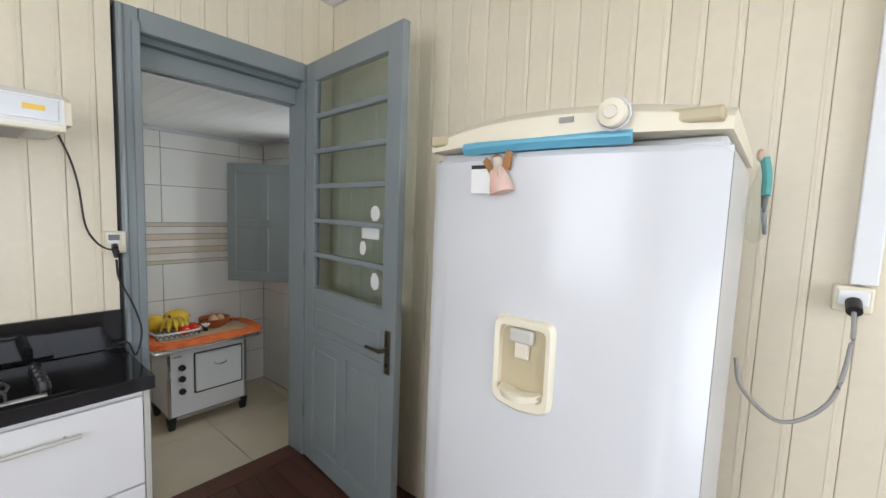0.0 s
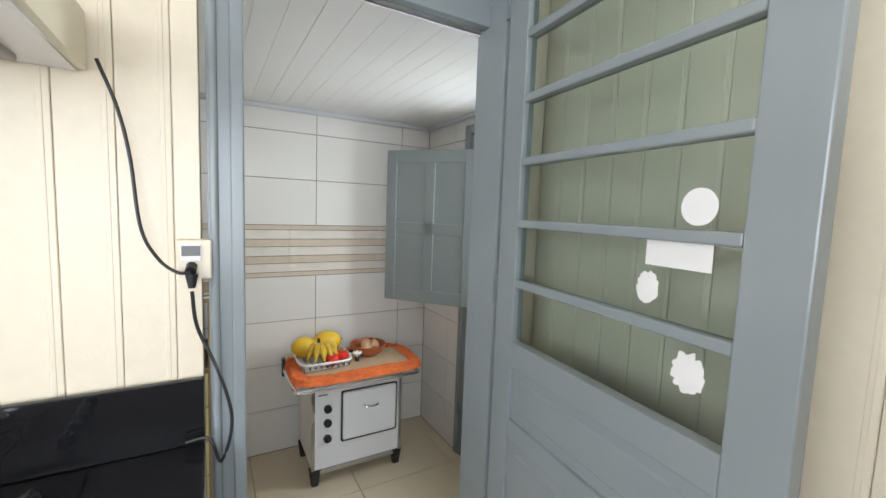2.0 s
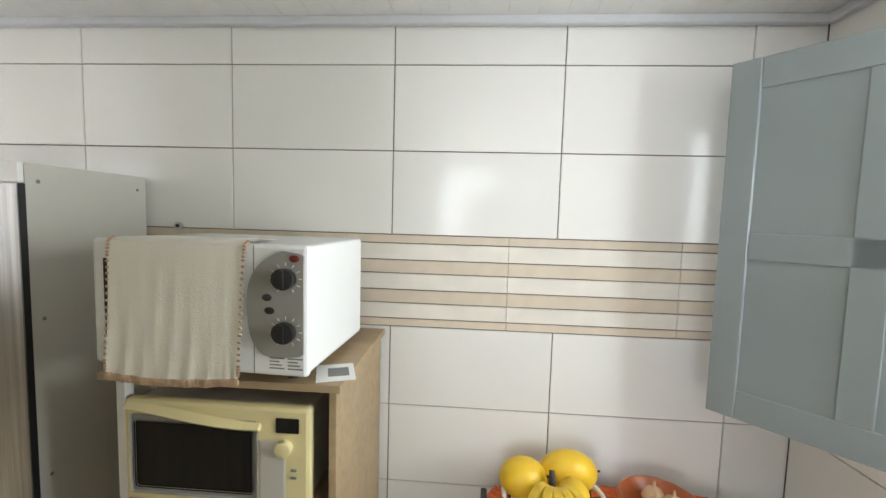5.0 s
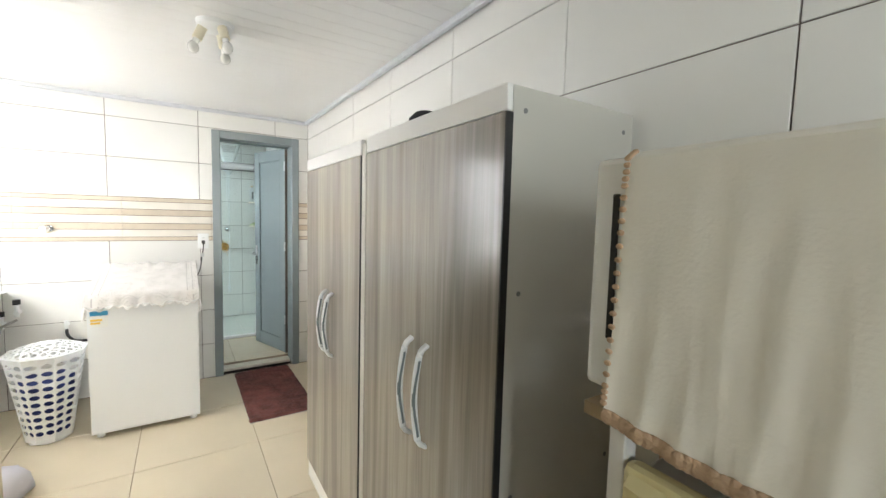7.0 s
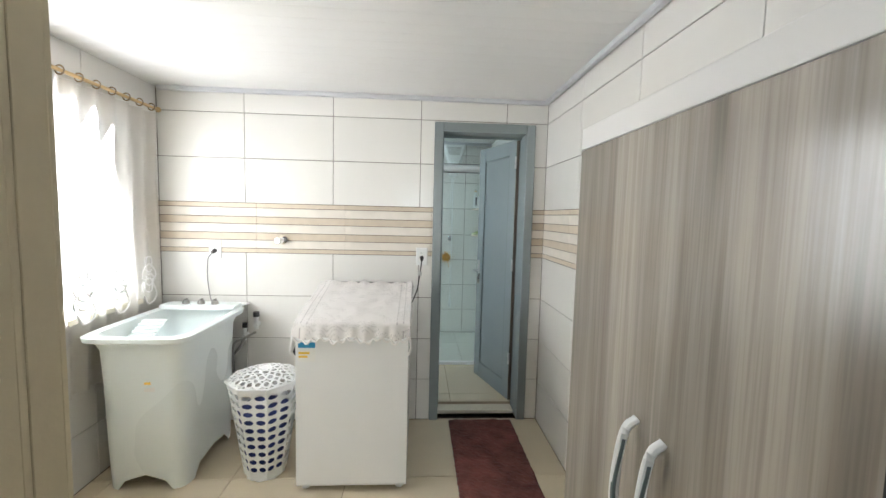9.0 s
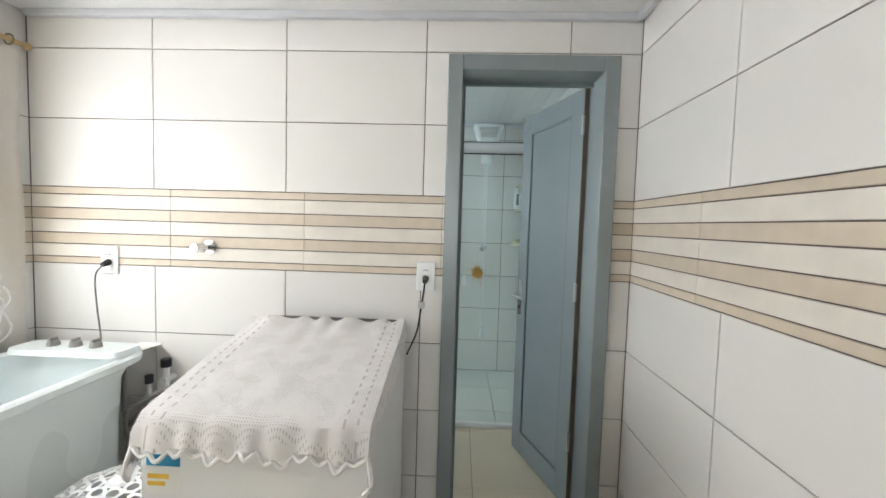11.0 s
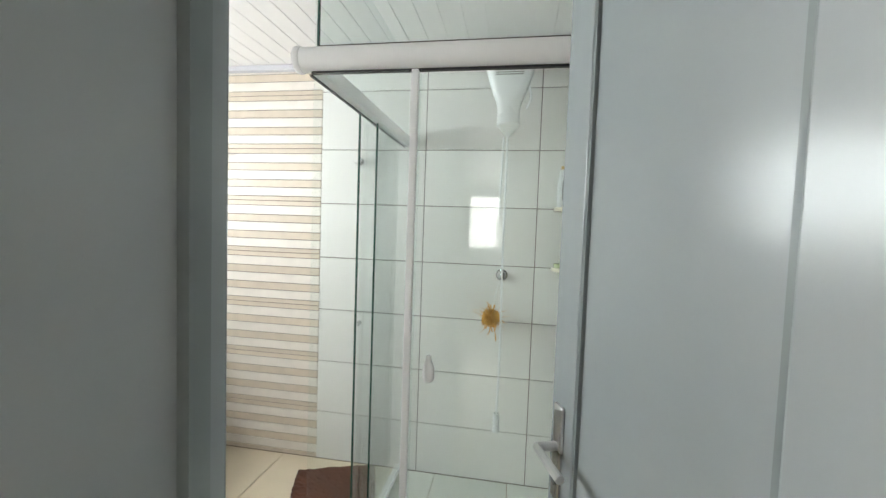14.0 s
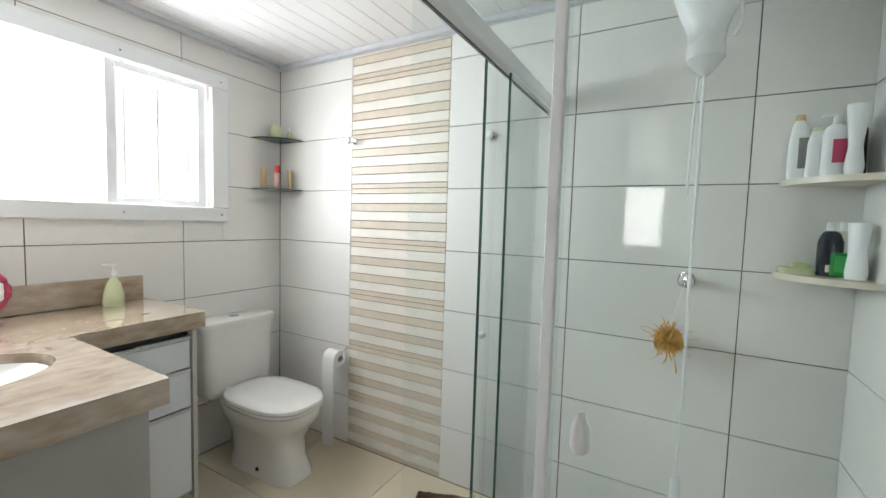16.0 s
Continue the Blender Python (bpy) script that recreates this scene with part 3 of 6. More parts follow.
part("head_panel", box(0, .80, .10, .14, 2.18, 2.30, .003), "grey_paint", door_1)
part("stop", box(0, .80, .05, .10, 2.27, 2.30, .003), "grey_dark", door_1)
part("threshold", box(0, .80, .02, .165, -.03, .004, .004), "brown_floor", door_1, "worn dark wooden threshold")

leaf = thing("door_leaf", (5.262, -1.79, KF + .015), 264.5, "grey-green door leaf with glass lights above raised panels", "door", "", "structure")
leaf.name = "door_4"
LW, LH = .885, 2.375


def framed(parent, w, h, y0, y1, xs, zs, material):
    """Stiles and rails of a leaf. xs: stiles; zs: rails between the outer stiles."""
    for a, b in xs:
        part("stile", box(a, b, y0, y1, 0, h, .004), material, parent)
    for a, b in zs:
        part("rail", box(xs[0][1], xs[-1][0], y0 + .001, y1 - .001, a, b, .003), material, parent)


framed(leaf, LW, LH, -.02, .02, ((0, .105), (LW - .105, LW)), ((0, .12), (.75, .82), (1.0, 1.085), (2.265, LH)), "grey_paint")
part("muntin", box(.39, .47, -.018, .018, .12, .75, .004), "grey_paint", leaf)
pz = [1.085 + (2.265 - 1.085) * i / 6 for i in range(7)]
for i in range(6):
    if i:
        part("glazing_bar", box(.105, LW - .105, -.019, .019, pz[i] - .013, pz[i] + .013, .004), "grey_paint", leaf)
    part("pane", box(.105, LW - .105, -.002, .002, pz[i] + .01, pz[i + 1] - .01), "door_glass", leaf)
for a, b, c, d in ((.105, .39, .12, .75), (.47, LW - .105, .12, .75), (.105, LW - .105, .82, 1.0)):
    pn = box(a, b, -.006, .006, c, d)
    box(a + .035, b - .035, -.012, .012, c + .035, d - .035, .006, 1, pn)
    part("panel", pn, "grey_paint", leaf)
lever(leaf, LW - .05, -.02, .905, -1, -1, "old_brass")
for z in (.25, 1.2, 2.15):
    part("hinge", cyl((-.004, -.022, z), (-.004, -.022, z + .09), .008, 10), "grey_dark", leaf)


def paper(x, z, w, h, jag, parent=leaf, y=-.0035):
    """A torn paper sticker on a pane."""
    b = bmesh.new()
    n = 40
    random.seed(int(x * 1000))
    vs = []
    for k in range(n):
        t = 2 * math.pi * k / n
        r = 1 - jag * random.random()
        if jag == 0 and w > h * 1.5:
            c, s = math.cos(t), math.sin(t)
            m = max(abs(c), abs(s))
            vs.append(b.verts.new((x + w / 2 * c / m, y, z + h / 2 * s / m)))
        else:
            vs.append(b.verts.new((x + w / 2 * r * math.cos(t), y, z + h / 2 * r * math.sin(t))))
    f = b.faces.new(vs)
    g = bmesh.ops.extrude_face_region(b, geom=[f])
    bmesh.ops.translate(b, vec=(0, .001, 0), verts=[v for v in g["geom"] if isinstance(v, bmesh.types.BMVert)])
    part("sticker", b, "paper", parent, "white paper sticker")


paper(.687, pz[2] + .058, .074, .074, 0)
paper(.65, pz[2] - .038, .145, .06, 0)
paper(.588, pz[1] + .078, .06, .08, .2)
paper(.695, pz[0] + .118, .08, .1, .3)

# garden door of the laundry
door_3 = thing("door_3", (5.885, -.60, 0), 270, "grey garden door with four glass lights and an open shutter", "door", "", "structure")
GW, GH = .85, 2.24
part("jamb", box(-.05, 0, -.015, .14, 0, GH + .06, .005), "grey_paint", door_3)
part("jamb", box(GW, GW + .05, -.015, .14, 0, GH + .06, .005), "grey_paint", door_3)
part("head", box(0, GW, -.013, .138, GH, GH + .06, .005), "grey_paint", door_3)
framed(door_3, GW, GH, .03, .07, ((.01, .13), (GW - .13, GW - .01)), ((.01, .16), (.70, .76), (1.02, 1.12), (2.13, GH - .005)), "grey_paint")
gz = [1.12 + (2.13 - 1.12) * i / 4 for i in range(5)]
for i in range(4):
    if i:
        part("glazing_bar", box(.13, GW - .13, .032, .068, gz[i] - .013, gz[i] + .013, .004), "grey_paint", door_3)
    part("pane", box(.13, GW - .13, .048, .052, gz[i] + .01, gz[i + 1] - .01), "glass", door_3)
for c, d in ((.16, .70), (.76, 1.02)):
    pn = box(.13, GW - .13, .044, .056, c, d)
    box(.17, GW - .17, .036, .064, c + .04, d - .04, .006, 1, pn)
    part("panel", pn, "grey_paint", door_3)
part("bar_frame", box(.16, .20, .15, .17, 1.1, 2.15), "teal_frame", door_3, "pale green outer bar")
for z in (.3, 1.9):
    part("hinge", cyl((.0, -.018, z), (.0, -.018, z + .09), .007, 8), "grey_dark", door_3)

shutter = thing("window_shutter", (5.855, -.735, 1.095), 130, "grey-green panelled wooden shutter swung open on the garden door", "shutter")
SW, SH = .64, 1.03
framed(shutter, SW, SH, -.012, .012, ((0, .075), (SW - .075, SW)), ((0, .085), (.47, .545), (SH - .085, SH)), "grey_paint")
part("muntin", box(.285, .355, -.011, .011, .085, SH - .085, .003), "grey_paint", shutter)
for a, b in ((.075, .285), (.355, SW - .075)):
    for c, d in ((.085, .47), (.545, SH - .085)):
        part("panel", box(a, b, -.005, .005, c, d), "grey_paint", shutter)
for z in (.12, .85):
    part("hinge", cyl((-.004, -.014, z), (-.004, -.014, z + .07), .007, 8), "steel", shutter)

# bathroom door
door_2 = thing("door_2", (.02, -.755, 0), 90, "grey painted bathroom door standing ajar inwards", "door", "", "structure")
casing(door_2, .60, 2.135, .215, .065, "grey_paint", 0)
part("threshold", box(0, .60, .10, .205, .0, .03, .004), "stone", door_2, "pale stone sill")
part("stop", box(.0, .012, .15, .175, .03, 2.135), "grey_dark", door_2)
part("stop", box(0, .6, .15, .175, 2.12, 2.135), "grey_dark", door_2)
leaf2 = thing("door_5", (-.188, -.163, BF + .01), 198.8, "grey painted door leaf with one recessed panel, half open", "door", "", "structure")
BW, BH = .61, 2.07
framed(leaf2, BW, BH, -.018, .018, ((0, .10), (BW - .10, BW)), ((0, .13), (BH - .11, BH)), "grey_paint")
part("panel", box(.10, BW - .10, -.008, .008, .13, BH - .11), "grey_paint", leaf2)
for a, b, c, d in ((.10, .108, .13, BH - .11), (BW - .108, BW - .10, .13, BH - .11), (.108, BW - .108, .13, .138), (.108, BW - .108, BH - .118, BH - .11)):
    part("bead", box(a, b, .008, .0155, c, d), "grey_dark", leaf2)
lever(leaf2, BW - .045, .018, .985, 1, -1)
part("edge_strip", box(BW, BW + .002, -.012, .012, .3, 1.9), "steel", leaf2)
# thin strip coloured brown, as the hinge edge looks in shade
part("hinge_edge", box(-.004, -.0005, -.0175, .0175, .0, BH), "shaded_edge", leaf2, "hinge edge coloured brown for its shade")
for z in (.3, 1.05, 1.85):
    part("hinge", cyl((-.002, .021, z), (-.002, .021, z + .09), .007, 10), "steel", leaf2)

# laundry window
window_1 = thing("window_1", (.18, -2.86, .95), 0, "white framed sliding laundry window behind a sheer curtain", "window", "", "structure")
for a, b, c, d in ((0, 1.57, 0, .05), (0, 1.57, 1.12, 1.17), (0, .05, .05, 1.12), (1.52, 1.57, .05, 1.12), (.76, .82, .05, 1.12)):
    part("window_frame", box(a, b, .03, .08, c, d, .004), "plastic_white", window_1)
for a, b in ((.05, .76), (.82, 1.52)):
    pn = part("pane", box(a, b, .052, .056, .05, 1.12), "glass", window_1)
    pn.visible_shadow = False
part("window_sill", box(-.01, 1.58, .085, .16, -.03, -.0, .004), "stone", window_1)

# bathroom window
FITTED = True
window_2 = thing("window_2", (-1.84, -3.13, 1.44), 0, "white aluminium sliding bathroom window", "window", "", "structure")
for a, b, c, d in ((-.03, 1.65, -.03, .055), (-.03, 1.65, .785, .87), (-.03, .075, .055, .785), (1.545, 1.65, .055, .785)):
    part("window_frame", box(a, b, -.02, .02, c, d, .006), "plastic_white", window_2)
for x0, x1, y in ((.09, .60, -.045), (.56, 1.09, -.075), (1.05, 1.53, -.045)):
    s = part("sash", box(x0, x0 + .045, y - .014, y + .014, .055, .785, .003), "plastic_white", window_2)
    part("sash_stile", box(x1 - .045, x1, y - .013, y + .013, .055, .785, .003), "plastic_white", s)
    part("sash_rail", box(x0 + .045, x1 - .045, y - .013, y + .013, .055, .09, .003), "plastic_white", s)
    part("sash_rail", box(x0 + .045, x1 - .045, y - .013, y + .013, .75, .785, .003), "plastic_white", s)
    pn = part("pane", box(x0 + .045, x1 - .045, y - .002, y + .002, .09, .75), "glass", s)
    pn.visible_shadow = False
for x in (.02, .55, 1.08, 1.62):
    for z in (.012, .825):
        part("screw", cyl((x, .018, z), (x, .023, z), .006, 8), "steel", window_2)
for i in range(9):
    part("bar", cyl((.14 + i * .17, -.14, 0), (.14 + i * .17, -.14, .84), .009, 8), "mdf_side", window_2)

FITTED = False
# curtain
rod = thing("curtain_rod", (.03, -2.70, 2.205), 0, "thin brass curtain rod with wooden rings", "curtain rod")
part("rod", cyl((0, 0, 0), (1.85, 0, 0), .010, 12), "tan_bottle", rod, smooth=True)
part("finial", ball((.0, 0, 0), .018), "tan_bottle", rod, smooth=True)
for i in range(15):
    b = tube([(.07 + i * .115, .022 * math.cos(t), .022 * math.sin(t)) for t in [k * math.pi / 5 for k in range(11)]], .004, 6, 0)
    part("ring", b, "oak", rod)
part("bracket", box(1.2, 1.215, -.036, .0, -.006, .006), "tan_bottle", rod)
curtain = thing("curtain", (.06, -2.70, .55), 0, "white sheer lace curtain hanging in folds", "curtain")
b = bmesh.new()
NX, NZ = 130, 14
grid = []
for j in range(NZ + 1):
    z = 1.62 * j / NZ
    row = []
    for i in range(NX + 1):
        x = 1.62 * i / NX
        amp = .020 * (1 - .25 * j / NZ)
        row.append(b.verts.new((x, amp * math.sin(i * .62 + .35 * math.sin(j * .5)) + .006 * math.sin(i * .21 + j), z)))
    grid.append(row)
for j in range(NZ):
    for i in range(NX):
        b.faces.new((grid[j][i], grid[j][i + 1], grid[j + 1][i + 1], grid[j + 1][i]))
part("drape", b, "sheer", curtain, smooth=True)
b = bmesh.new()
for k in range(6):
    cx = .16 + k * .26
    for a0, r in ((0, .085), (1.2, .06), (2.4, .07), (3.9, .05)):
        pts = [(cx + r * .75 * math.cos(t + a0) * (1 + .3 * math.sin(2 * t)), .026, .52 + (a0 - 1.6) * .045 + r * math.sin(t + a0)) for t in [q * .5 for q in range(13)]]
        tube(pts, .0055, 5, 2, b)
tagged(part("embroidery", b, "lace", curtain, "white ribbon embroidery"), kind="stuff")

# ---- kitchen ----
fridge = thing("refrigerator", (5.03, -3.615, KF), 0, "white refrigerator with water dispenser and blue trim strip", "refrigerator")


def bulge_box(y0, y1, z0, z1, x_back, x_front, bul, n=14, r=.02):
    """A door with a bowed front towards -x."""
    rings = []
    for i in range(n + 1):
        s = i / n
        y = y0 + (y1 - y0) * s
        e = min(s, 1 - s) * (y1 - y0)
        x = x_front + bul * (2 * s - 1) ** 2 + (r - math.sqrt(max(0, r * r - (r - e) ** 2)) if e < r else 0)
        rings.append([(x_back, y, z0), (x_back, y, z1), (x + .012, y, z1), (x, y, z1 - .012), (x, y, z0 + .012), (x + .012, y, z0)])
    return loft(rings)


part("body", box(-.318, .29, -.29, .335, .03, 1.72, .012), "fridge_white", fridge)
fdoor = part("door", bulge_box(-.298, .345, .06, 1.70, -.322, -.405, .062), "fridge_white", fridge, smooth=True)
part("kick_plate", box(-.33, -.31, -.28, .28, 0, .06), "black", fridge)
part("gasket", box(-.3225, -.3175, -.285, .33, .07, 1.69), "grey_panel", fridge)
rings = []
for i in range(15):
    s = i / 14
    y = -.296 + .639 * s
    x = -.40 + .06 * (2 * s - 1) ** 2
    t = 1.762 + .022 * (1 - ((2 * s - 1) ** 2))
    rings.append([(.25, y, 1.722), (.25, y, t - .01), (x + .03, y, t), (x - .004, y, t - .02), (x - .004, y, 1.722 if .0 < s < 1 else 1.722)])
part("control_panel", loft(rings), "white_warm", fridge, "yellowed ivory control panel", True)
# flush blocks; the darker ivory imitates the shade inside the grips
for y0, y1, xf in ((-.285, -.165, -.3685), (.226, .328, -.3675)):
    part("grip", box(xf, -.33, y0, y1, 1.733, 1.758, .006), "ivory_shade", fridge, "flush finger grip, recess shade in its colour")
part("trim_strip", bulge_box(-.155, .21, 1.703, 1.732, -.38, -.409, .014, 8, .002), "blue_strip", fridge, "pale blue plastic strip")
kb = part("knob", cyl((-.40, -.128, 1.752), (-.425, -.128, 1.752), .025, 24, bev=.004), "white_warm", fridge, "round thermostat knob", True)
part("knob_ring", lathe([(.026, -.002), (.029, .0), (.029, .006), (.026, .006)], (0, 0, 0), 28, False), "pale_cloth", kb, "lilac dial ring", True).matrix_basis = Matrix.Translation((-.404, -.128, 1.752)) @ Matrix.Rotation(radians(-90), 4, "Y")
part("knob_centre", cyl((-.425, -.128, 1.752), (-.431, -.128, 1.752), .012, 16, bev=.002), "stone", kb)
part("label", box(-.4065, -.404, -.055, -.028, 1.747, 1.757), "grey_panel", fridge, "small grey printed label")
def dispenser_ring(x, w, h, drop=0.0):
    """A rounded rectangle on the door's front, its lower edge bowed."""
    return [(x, .0185 + y, 1.2705 + z - drop * max(0, -z / h) * (1 - (y / w) ** 2)) for y, z, _ in super_ring(0, 0, 0, w, h, 10, 48)]


disp = part("dispenser", loft([dispenser_ring(-.395, .068, .0925, .014), dispenser_ring(-.414, .0665, .091, .014), dispenser_ring(-.419, .063, .087, .013), dispenser_ring(-.417, .053, .074, .004), dispenser_ring(-.405, .0505, .071, .0)], True), "white_warm", fdoor, "ivory water dispenser frame", True)
# back plate in the darker ivory, for the shade in the hollow
part("dispenser_back", loft([dispenser_ring(-.4065, .049, .069), dispenser_ring(-.4055, .049, .069)]), "ivory_shade", disp)
part("dispenser_tray", lathe([(.0, 0), (.044, 0), (.047, .014), (.040, .016), (.0, .008)], (-.405, .0185, 1.200), 24, False), "white_warm", disp, smooth=True)
part("spout", box(-.424, -.405, -.008, .046, 1.311, 1.340, .006), "mdf_side", disp)
part("lever", box(-.418, -.408, .002, .035, 1.278, 1.311, .004), "stone", disp)
mg = thing("fridge_magnet", (4.612, -3.522, 1.862), 0, "painted angel figurine magnet on the refrigerator", "magnet")
b = lathe([(.0, -.050), (.026, -.047), (.024, -.03), (.017, -.008), (.010, .008), (.0, .012)], (0, 0, 0), 16)
ball((0, 0, .020), .013, (1, 1, 1.1), 12, b)
for s_ in (-1, 1):
    ball((-.012, s_ * .009, -.012), .009, (.8, .6, 1.6), 8, b)
    loft([[(x, s_ * .004, .006), (x, s_ * .026, .036), (x, s_ * .036, .028), (x, s_ * .022, -.006)] for x in (.002, .008)], True, b)
fig = part("figure", b, "angel", mg, smooth=True)
fig.data.materials.append(M["angel_hair"])
for p in fig.data.polygons:
    p.material_index = int(p.center.z > .024 or (abs(p.center.y) > .014 and p.center.z > .004))
fig.matrix_basis = Matrix.Rotation(radians(-14), 4, "X")
nt = thing("note", (4.617, -3.478, 1.855), 0, "small white note with a black header", "note")
part("sheet", box(0, .0015, -.028, .028, -.04, .02), "paper", nt)
part("header", box(-.001, 0, -.028, .028, .012, .02), "black", nt)
hb = thing("hanging_bag", (5.12, -3.92, 1.80), 0, "clear bag with teal cord hanging on the refrigerator side", "bag")
part("bag", lathe([(.005, .11), (.010, .08), (.024, .03), (.029, -.02), (.02, -.06), (.004, -.075)], (0, -.015, 0), 14), "glass", hb, smooth=True)
part("cord", tube([(0, -.02, .12), (.01, -.03, .05), (-.012, -.03, .0), (0, -.035, -.05), (.018, -.03, -.02), (.01, -.025, .04)], .005, 6, 6), "ink", hb, "grey coiled cord", True)
part("cloth", tube([(0, -.02, .13), (.006, -.028, .09), (-.006, -.03, .04)], .010, 8, 5), "teal_bag", hb, "teal cloth strip", True)
part("hook", ball((0, -.012, .135), .015, (1, .6, 1)), "angel", hb, smooth=True)

so = thing("wall_socket", (5.44, -4.15, 1.575), 0, "ivory surface socket with a black plug on the board wall", "socket")
part("box", box(-.035, .008, -.04, .04, -.03, .04, .006), "white_warm", so)
part("plate", box(-.04, -.034, -.03, .03, -.01, .03, .003), "plastic_white", so)
part("plug", cyl((-.04, 0, -.0), (-.075, 0, -.02), .017, 12), "black", so, smooth=True)
part("cable", tube([(-.07, 0, -.02), (-.10, .0, -.1), (-.14, .03, -.25), (-.16, .12, -.33), (-.15, .21, -.27), (-.1, .235, -.2)], .0055, 8, 8), "grey_panel", so, "grey power cable", True)
cd = thing("cable_duct", (5.44, -4.15, 1.62), 0, "white plastic cable duct up the wall", "duct")
part("base", box(-.010, .008, -.044, .009, 0, 1.36, .002), "plastic_white", cd)
part("cover", box(-.022, -.0105, -.045, .01, 0, 1.36, .004), "plastic_white", cd)

counter = thing("worktop", (3.55, -1.985, KF), 0, "polished black granite worktop with upstand", "worktop")
part("slab", box(-.9, .80, -.235, .215, .868, .92, .004), "black_granite", counter)
part("upstand", box(-.9, .80, .205, .222, .922, 1.09, .003), "black_granite", counter)
cab = thing("base_cabinet", (3.55, -1.985, KF), 0, "off-white kitchen base cabinet with pale bar handles", "cabinet")
part("body", box(-.9, .785, -.19, .215, .08, .866, .003), "mdf_white", cab)
part("plinth", box(-.9, .76, -.16, .2, 0, .08), "black", cab)
for x0, x1 in ((.18, .765), (-.41, .17), (-.9, -.42)):
    for z0, z1 in ((.50, .84), (.10, .49)):
        dr = part("drawer", box(x0, x1, -.21, -.192, z0, z1, .002), "mdf_white", cab)
        hz = z1 - .07
        hb_ = cyl((x0 + .12, -.238, hz), (x1 - .18, -.238, hz), .007, 10)
        for xx in (x0 + .16, x1 - .22):
            cyl((xx, -.238, hz), (xx, -.209, hz), .005, 8, bm=hb_)
        part("handle", hb_, "mdf_side", dr, "pale grey bar handle", True)
part("edge_panel", box(.768, .787, -.212, .21, .08, .866, .001), "mdf_side", cab)

hob = thing("gas_hob", (3.86, -1.99, KF + .92), 0, "black glass gas hob with iron pan supports", "hob")
part("glass_top", box(-.30, .27, -.21, .17, 0, .008, .003), "black_glass", hob)
part("front_trim", box(-.30, .20, -.213, -.19, .008, .014, .002), "steel", hob)


def burner(cx, cy, r):
    bn = part("burner", lathe([(r * .9, .008), (r * .95, .018), (r * .7, .024), (r * .7, .03), (.0, .03)], (cx, cy, 0), 24, False), "iron", hob, smooth=True)
    part("burner_ring", lathe([(r * .62, .030), (r * .62, .036), (r * .3, .038), (.0, .038)], (cx, cy, 0), 24, False), "chrome", bn, smooth=True)
    b = bmesh.new()
    R = r * 2.0
    tube([(cx + R * math.cos(t), cy + R * math.sin(t), .03) for t in [k * math.pi / 8 for k in range(17)]], .005, 6, 0, b)
    for k in range(4):
        t = k * math.pi / 2 + .78
        tube([(cx + R * 1.25 * math.cos(t), cy + R * 1.25 * math.sin(t), .008), (cx + R * 1.15 * math.cos(t), cy + R * 1.15 * math.sin(t), .04), (cx + r * .8 * math.cos(t), cy + r * .8 * math.sin(t), .046)], .005, 6, 4, b)
    part("pan_support", b, "iron", hob, smooth=True)


burner(.03, -.10, .045)
burner(.03, .09, .04)
burner(-.21, .09, .045)
burner(-.21, -.10, .04)
for i in range(5):
    k = part("knob", lathe([(.0, .034), (.014, .034), (.017, .028), (.019, .008)], (.20, -.13 + i * .055, 0), 16, False), "black", hob, smooth=True)
    part("grip", box(.196, .204, -.145 + i * .055, -.115 + i * .055, .03, .04, .002), "black", k)

hood = thing("range_hood", (3.675, -1.76, 1.99), 0, "white slim range hood on the board wall", "range hood")
b = loft([[(x, 0, .0), (x, 0, .125), (x, -.36, .115), (x, -.45, .085), (x, -.455, .0)] for x in (-.38, .455)])
part("casing", b, "white", hood)
part("filter", box(-.33, .38, -.40, -.05, -.012, .002, .003), "grey_panel", hood, "grey grease filter")
part("lip", box(-.38, .457, -.465, -.43, -.016, .008, .004), "white_warm", hood, "ivory lower lip")
part("end_cap", loft([[(x, .0, .004), (x, .0, .122), (x, -.355, .112), (x, -.445, .082), (x, -.452, .008)] for x in (.455, .472)]), "white_warm", hood, "ivory end cap")
for x0, x1 in ((-.36, .075), (.085, .44)):
    part("front_panel", box(x0, x1, -.460, -.4535, .014, .080, .003), "white_gloss", hood, "glossy white front panel")
part("label", box(.29, .44, -.4665, -.4645, -.006, .003), "paper", hood)
part("label_mark", box(.36, .41, -.4615, -.4595, .042, .058), "yellow", hood, "yellow energy label")
ks = thing("wall_socket", (4.340, -1.755, 1.585), 0, "ivory switch and socket with two black plugs", "socket")
part("box", box(-.04, .032, -.03, .006, -.045, .05, .004), "white_warm", ks)
part("plate", box(-.032, .01, -.034, -.029, -.0, .04, .002), "plastic_white", ks)
part("socket_frame", box(-.03, .008, -.0355, -.033, .012, .036), "ink", ks)
part("plug", cyl((-.01, -.034, -.012), (-.012, -.055, -.022), .012, 12), "black", ks, smooth=True)
part("adapter", cyl((-.01, -.05, -.03), (-.01, -.055, -.062), .014, 12, .007), "black", ks, smooth=True)
part("cable", tube([(-.012, -.06, -.025), (-.04, -.055, -.022), (-.075, -.048, .01), (-.105, -.045, .08), (-.12, -.04, .23), (-.14, -.035, .335), (-.172, -.03, .43)], .0038, 8, 8), "black", ks, "black cable up to the hood", True)
part("cable_down", tube([(-.01, -.055, -.07), (.0, -.05, -.16), (.045, -.06, -.28), (.07, -.065, -.40), (.045, -.065, -.5), (.02, -.055, -.44), (-.03, -.05, -.44)], .0042, 8, 8), "black", ks, "black cable down to the hob", True)

